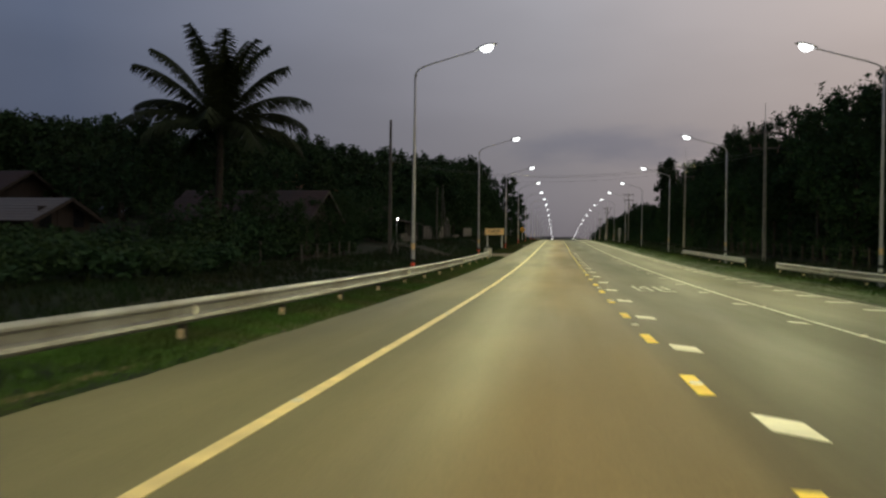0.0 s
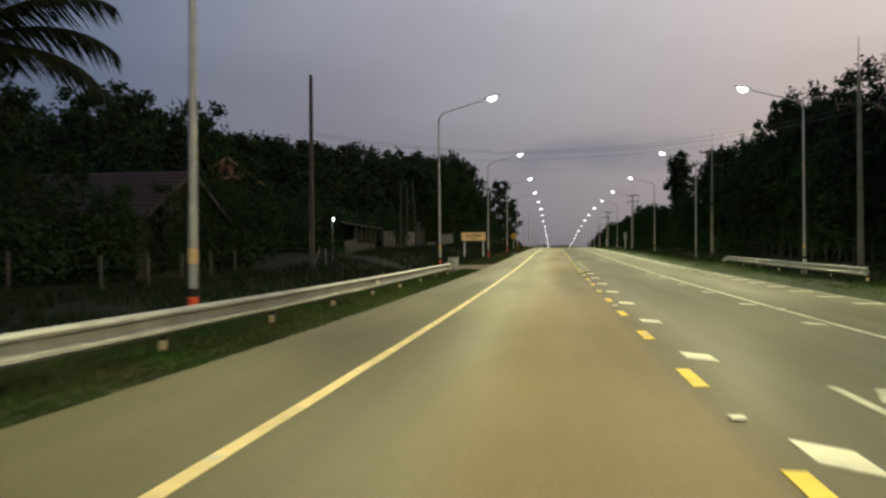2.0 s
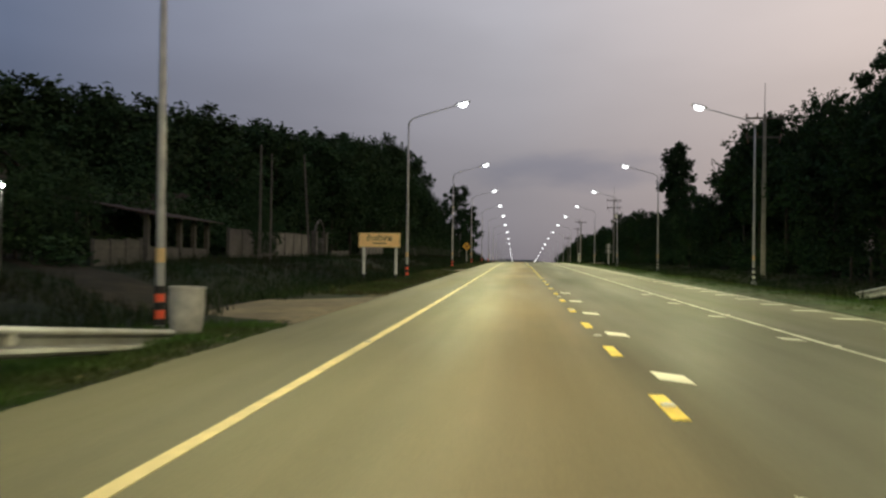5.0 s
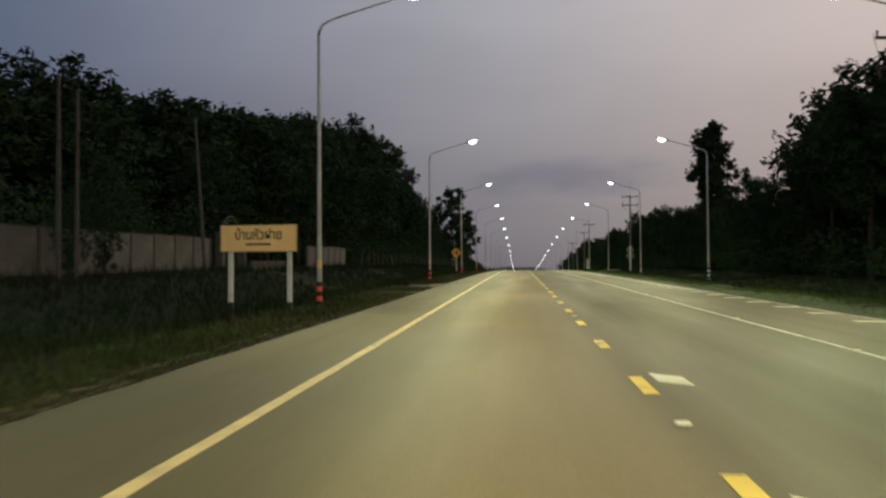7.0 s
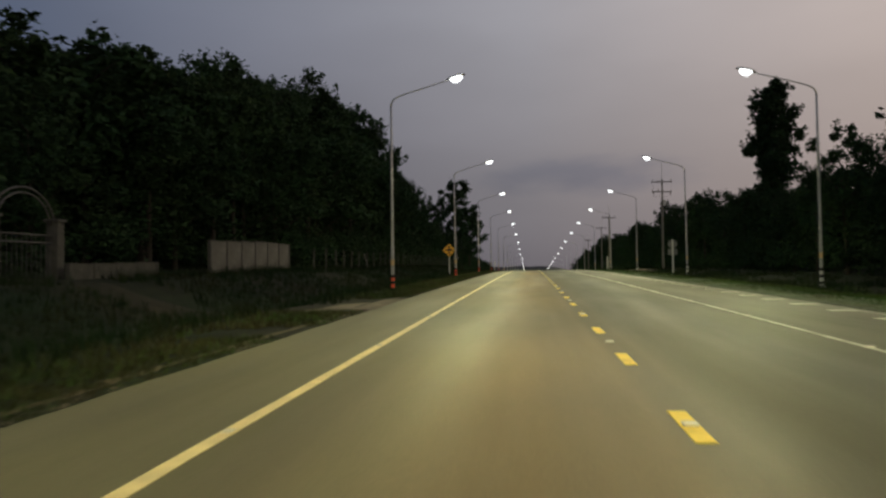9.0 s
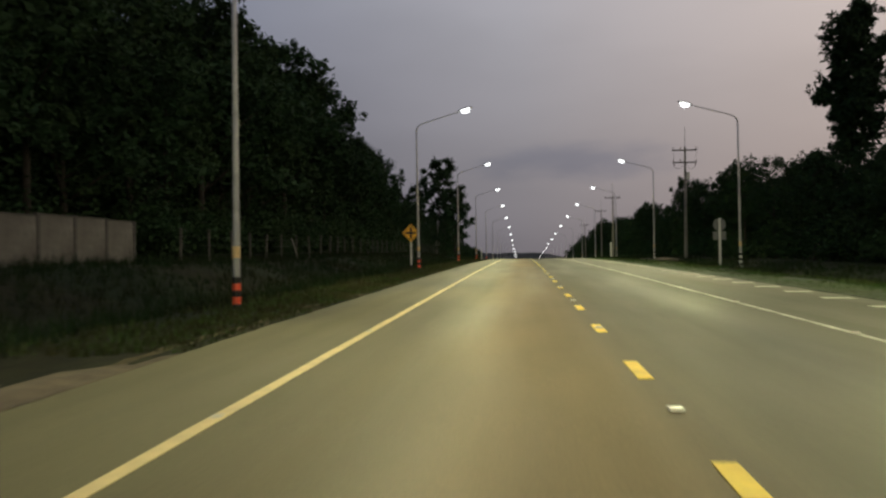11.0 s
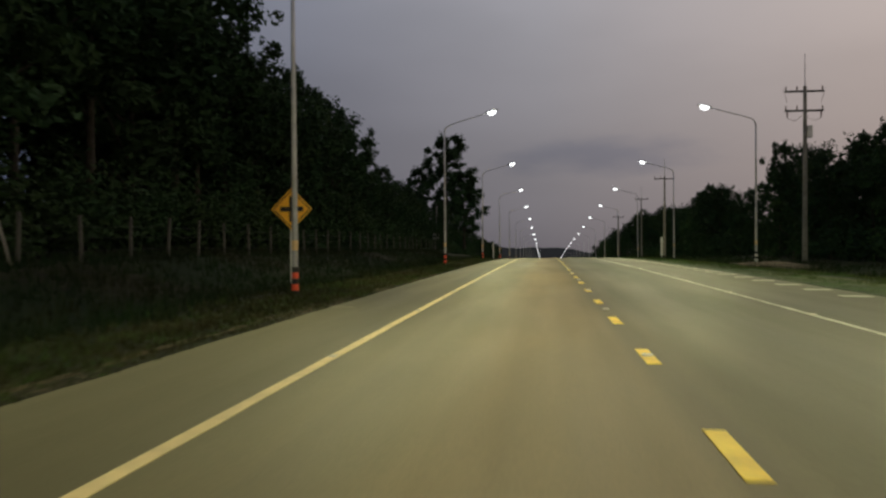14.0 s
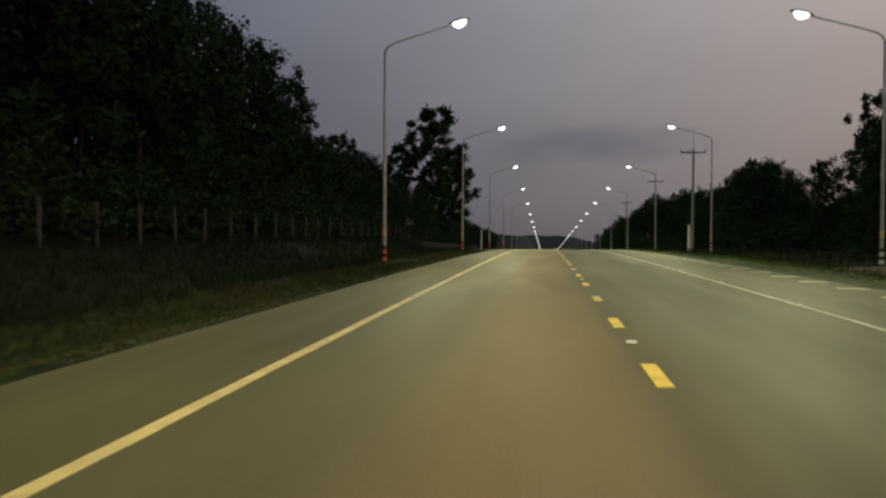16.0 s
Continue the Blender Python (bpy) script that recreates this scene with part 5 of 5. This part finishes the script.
# ---- palm ----
def palm(x, y, crown_z):
    base = empty("palm_tree", pose(x, y, ground_z(x, y)))
    top = road_z(y) + crown_z - ground_z(x, y)
    bm = new_bm()
    pts = [(0.5 * math.sin(q * 2.2) * 0.6, 0.25 * q, -0.3 + (top + 0.3) * q) for q in [i / 10 for i in range(11)]]
    tube(bm, pts, [0.24 - 0.09 * i / 10 + (0.02 if i % 2 else 0) for i in range(11)], 9)
    part("trunk", bm, M_BARK, base, smooth=True)
    head = Vector(pts[-1])
    r = random.Random(4)
    # compass turn, rise and length of each frond
    fronds = ((20, 38, 5.6), (34, 24, 5.4), (26, 6, 5.2), (8, 55, 5.2), (198, 62, 5.7), (214, 47, 5.6), (204, 20, 5.8), (190, 34, 5.2), (224, 8, 4.8), (60, 84, 5.6), (110, 78, 5.8), (160, 82, 5.5),
              (250, 80, 5.8), (300, 76, 5.6), (340, 74, 5.4), (20, 74, 5.5), (116, 55, 5.2), (300, 50, 5.2), (100, 25, 5.0), (285, 18, 5.0), (140, 5, 4.8), (320, 2, 4.8))
    for i, (turn, lift, length) in enumerate(fronds):
        yaw, rise = radians(turn), radians(lift)
        v, f = [], []
        p, ang = head.copy(), rise
        spine = [p.copy()]
        for s in range(14):
            p = p + Vector((math.cos(yaw) * math.cos(ang), math.sin(yaw) * math.cos(ang), math.sin(ang))) * (length / 14)
            ang -= radians(1.2 + 7.5 * (s / 14) ** 1.5) * (1.35 if lift < 45 else 0.85)
            spine.append(p.copy())
        side = Vector((-math.sin(yaw), math.cos(yaw), 0))
        for s in range(1, 15):
            d = (spine[s] - spine[s - 1]).normalized()
            for sub in (0.0, 0.17, 0.33, 0.5, 0.67, 0.83):
                q = spine[s - 1].lerp(spine[s], sub)
                leaf = 1.45 * math.sin(math.pi * min(0.10 + 0.84 * (s + sub) / 15.2, 1.0)) ** 0.8 + 0.08
                for sg in (-1, 1):
                    k = len(v)
                    tip = q + side * sg * leaf * r.uniform(0.6, 0.85) + d * leaf * 0.5 + Vector((0, 0, -0.62 * leaf + r.uniform(-0.22, 0.18)))
                    v += [tuple(q - d * 0.045), tuple(q + d * 0.045), tuple(tip), tuple(q.lerp(tip, 0.5) + d * 0.05)]
                    f += [(k, k + 1, k + 3), (k + 1, k + 2, k + 3), (k, k + 3, k + 2)]
            k = len(v)
            w = side * 0.03 * (1 - s / 16)
            v += [tuple(spine[s - 1] - w), tuple(spine[s - 1] + w), tuple(spine[s] + w), tuple(spine[s] - w)]
            f += [(k, k + 1, k + 2, k + 3)]
        raw("frond", v, f, M_PALM, base)
    return tagged(base, "coconut palm with drooping feathery fronds, dark at dusk", "palm tree")


palm(-20.7, 42.2, 8.0)


# ---- woods behind, undergrowth, grass ----
def far_woods():
    r = random.Random(21)
    clusters = []
    bands = [(-60, 10, 60, 9.2), (-66, 60, 110, 9.8), (-60, 100, 150, 10.2), (-85, 30, 150, 11.0), (-29, 116, 250, 8.5), (-40, 150, 300, 10), (-32, 300, 420, 7), (27, 10, 200, 7.0), (30, 200, 420, 4.5)]
    for x0, y0, y1, h in bands:
        yy = y0
        while yy < y1:
            x = x0 + r.uniform(-3, 3)
            g = ground_z(x, yy)
            hh = h * r.uniform(0.85, 1.08)
            for _ in range(9):
                z = r.uniform(0.05, 1.0)
                clusters.append(((x + r.uniform(-2.4, 2.4) * (1.1 - z * 0.6), yy + r.uniform(-2.4, 2.4) * (1.1 - z * 0.6), g + hh * z), (1.5, 1.5, 1.2), 1.0))
            yy += 2.6
    return tagged(leaf_mesh("far_woods", [leaf_cloud(21, clusters, 42, 0.42)], M_LEAF), "dark wooded plantation rising behind the roadside", "woods", kind="stuff")


far_woods()


def undergrowth():
    r = random.Random(31)
    clusters, spots = [], []
    for _ in range(620):
        yy = r.uniform(5, 300)
        if r.random() < 0.5:
            x = r.uniform(-23, -17.6) if yy < 118 else r.uniform(-19, -15.4)
            if 80 < yy < 137 and x > -18:
                continue
            h = r.uniform(0.7, 2.2) if yy > 33 else r.uniform(0.6, 1.3)
        else:
            x, h = r.uniform(16.3, 18.6), r.uniform(0.8, 3.0)
            if 176 < yy < 186 and x < 16:
                continue
        if -26 < x < -19 and 50 < yy < 64:
            continue
        spots.append((x, yy, h))
    spots += [(r.uniform(-20.4, -17.6), r.uniform(36, 61), r.uniform(1.3, 3.2)) for _ in range(80)]
    spots += [(r.uniform(-18.2, -15.2), r.uniform(16, 33), r.uniform(0.8, 1.5)) for _ in range(40)]
    spots += [(r.uniform(-27, -20.5), r.uniform(27, 34), r.uniform(0.9, 1.5)) for _ in range(60)]
    spots += [(r.uniform(-25, -22.5), r.uniform(72, 80), r.uniform(2.5, 3.8)) for _ in range(26)]
    spots += [(r.uniform(-18.4, -16.3), r.uniform(137, 232), r.uniform(1.6, 3.8)) for _ in range(260)]
    spots += [(r.uniform(-24, -18.5), r.uniform(82, 106), r.uniform(1.8, 3.6)) for _ in range(70)]
    spots += [(r.uniform(-25, -18.4), r.uniform(108, 138), r.uniform(2.0, 4.2)) for _ in range(90)]
    spots += [(r.uniform(-36, -23), r.uniform(86, 100), r.uniform(3.0, 6.5)) for _ in range(90)]
    spots += [(r.uniform(16.8, 20.5), r.uniform(60, 245), r.uniform(2.0, 4.0)) for _ in range(190)]
    for x, yy, h in spots:
        g = ground_z(x, yy)
        clusters += [((x + r.uniform(-0.6, 0.6), yy + r.uniform(-0.6, 0.6), g + h * r.uniform(0.25, 0.85)), (0.8, 0.8, h * 0.35), 1.0) for _ in range(4)]
    return tagged(leaf_mesh("undergrowth", [leaf_cloud(31, clusters, 44, 0.135)], M_LEAF), "dark scrubby undergrowth beneath the trees", "bushes", kind="stuff")


undergrowth()


def grass():
    r = random.Random(41)
    verge = ([], [])

    weeds, dry = ([], []), ([], [])

    def tuft(x, yy, h, n, into=None):
        v, f = into or verge
        g = ground_z(x, yy)
        for _ in range(n):
            a = r.uniform(0, math.tau)
            bx, by = x + r.uniform(-0.09, 0.09), yy + r.uniform(-0.09, 0.09)
            hh = h * r.uniform(0.5, 1.2)
            k = len(v)
            w = 0.012
            lx, ly = math.cos(a) * hh * 0.5, math.sin(a) * hh * 0.5
            v.extend([(bx - w * math.sin(a), by + w * math.cos(a), g - 0.01), (bx + w * math.sin(a), by - w * math.cos(a), g - 0.01), (bx + lx, by + ly, g + hh)])
            f.append((k, k + 1, k + 2))

    def bare(x, yy):
        if x < 0 and (64.5 < yy < 75 or 108 < yy < 115.5):
            return True
        return noise.noise(Vector((x * 0.5, yy * 0.22, 4.0))) < -0.38

    for _ in range(42000):
        yy = -2 + 215 * r.random() ** 1.1
        x = -5.62 - abs(r.gauss(0, 1.35))
        if x > -11 and not bare(x, yy) and r.random() < (0.75 if yy < 66 else 1.0):
            near = min(1.0, (-x - 5.62) / 1.2)
            tuft(x, yy, 0.05 + 0.10 * near, 4, dry if yy > 66 and r.random() < 0.8 else None)
    for _ in range(26000):
        yy, x = r.uniform(8, 64), r.uniform(-7.9, -5.60)
        tuft(x, yy, 0.035 + 0.11 * min(1.0, (-x - 5.60) / 0.8) * (0.6 + 0.9 * abs(noise.noise(Vector((x, yy * 0.6, 2.0))))), 4)
    for _ in range(30000):
        yy = 12 + 240 * r.random()
        x = 6.85 + abs(r.gauss(0, 2.6))
        if x < 13 and not bare(x, yy):
            tuft(x, yy, 0.05 + 0.10 * min(1.0, max(0.0, (x - 7.6) / 1.6)), 4)
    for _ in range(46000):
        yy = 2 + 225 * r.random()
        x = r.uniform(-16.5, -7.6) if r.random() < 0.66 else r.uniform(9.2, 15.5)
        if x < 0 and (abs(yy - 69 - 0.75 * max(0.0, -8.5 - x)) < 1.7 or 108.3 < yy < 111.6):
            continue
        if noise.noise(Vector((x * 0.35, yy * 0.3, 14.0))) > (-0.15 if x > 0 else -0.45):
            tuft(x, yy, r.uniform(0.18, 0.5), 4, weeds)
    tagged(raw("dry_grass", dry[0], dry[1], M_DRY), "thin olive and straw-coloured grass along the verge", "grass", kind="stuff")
    tagged(raw("field_weeds", weeds[0], weeds[1], M_WEED), "ragged weeds between the verge and fences, darkened as unlit", "weeds", kind="stuff")
    return tagged(raw("verge_grass", verge[0], verge[1], M_GRASS), "short uneven green grass along both verges", "grass", kind="stuff")


grass()


# ---- gravel along the broken edge of the asphalt ----
def edge_gravel():
    r = random.Random(51)
    v, f = [], []
    for _ in range(9000):
        yy = r.uniform(10, 190)
        if noise.noise(Vector((yy * 0.22, 3.0, 1.0))) < -0.05:
            continue
        x = -5.62 - abs(r.gauss(0, 0.22))
        s = r.uniform(0.008, 0.028)
        z = max(ground_z(x, yy), road_z(yy) - 0.03)
        k = len(v)
        a = r.uniform(0, math.tau)
        v += [(x + s * 1.3 * math.cos(a + q), yy + s * 1.3 * math.sin(a + q), z - 0.005) for q in (0, 1.6, 3.1, 4.7)]
        v += [(x + s * 0.2, yy - s * 0.2, z + s)]
        f += [(k + q, k + (q + 1) % 4, k + 4) for q in range(4)]
    return tagged(raw("edge_gravel", v, f, M_GRAVEL), "loose pale gravel along the broken asphalt edge", "gravel", kind="stuff")


edge_gravel()


# ---- litter on the verge ----
def litter(x, y, size, seed):
    r = random.Random(seed)
    bm = new_bm()
    bmesh.ops.create_icosphere(bm, subdivisions=2, radius=1.0)
    for v in bm.verts:
        k = r.uniform(0.7, 1.15)
        v.co = Vector((v.co.x * size * k, v.co.y * size * 0.6 * k, v.co.z * size * 0.3 * k))
    ob = part("litter", bm, M_LITTER)
    ob.matrix_basis = pose(x, y, ground_z(x, y) + size * 0.16, 0, 0, r.uniform(0, 180))
    return tagged(ob, "small crumpled piece of pale litter lying in grass", "litter", "litter on the verge")


for k, (lx, ly, ls) in enumerate(((-6.54, 128.1, 0.10), (-6.50, 130.0, 0.06), (-6.08, 130.8, 0.07), (-6.06, 132.7, 0.05))):
    litter(lx, ly, ls, 60 + k)


# ---- distance ----
def hill(name, x0, x1, y, peak, seed):
    n = 60
    v, f = [], []
    for i in range(n + 1):
        q = i / n
        x = x0 + (x1 - x0) * q
        top = -60 + (peak + 60) * math.sin(math.pi * q) ** 0.6 * (0.75 + 0.35 * noise.noise(Vector((q * 5, seed, 0)))) + 7 * noise.noise(Vector((q * 34, seed, 0)))
        v += [(x, y - 300, -80), (x, y, top), (x, y + 400, -80)]
    for i in range(n):
        a, b = 3 * i, 3 * i + 3
        f += [(a, b, b + 1, a + 1), (a + 1, b + 1, b + 2, a + 2)]
    return tagged(raw(name, v, f, M_HILL, smooth=True), "low wooded hills on the horizon", "hills", kind="structure")


hill("distant_hill_1", -900, 350, 2300, 42, 1.0)
hill("distant_hill_2", -200, 1200, 2700, 20, 5.0)
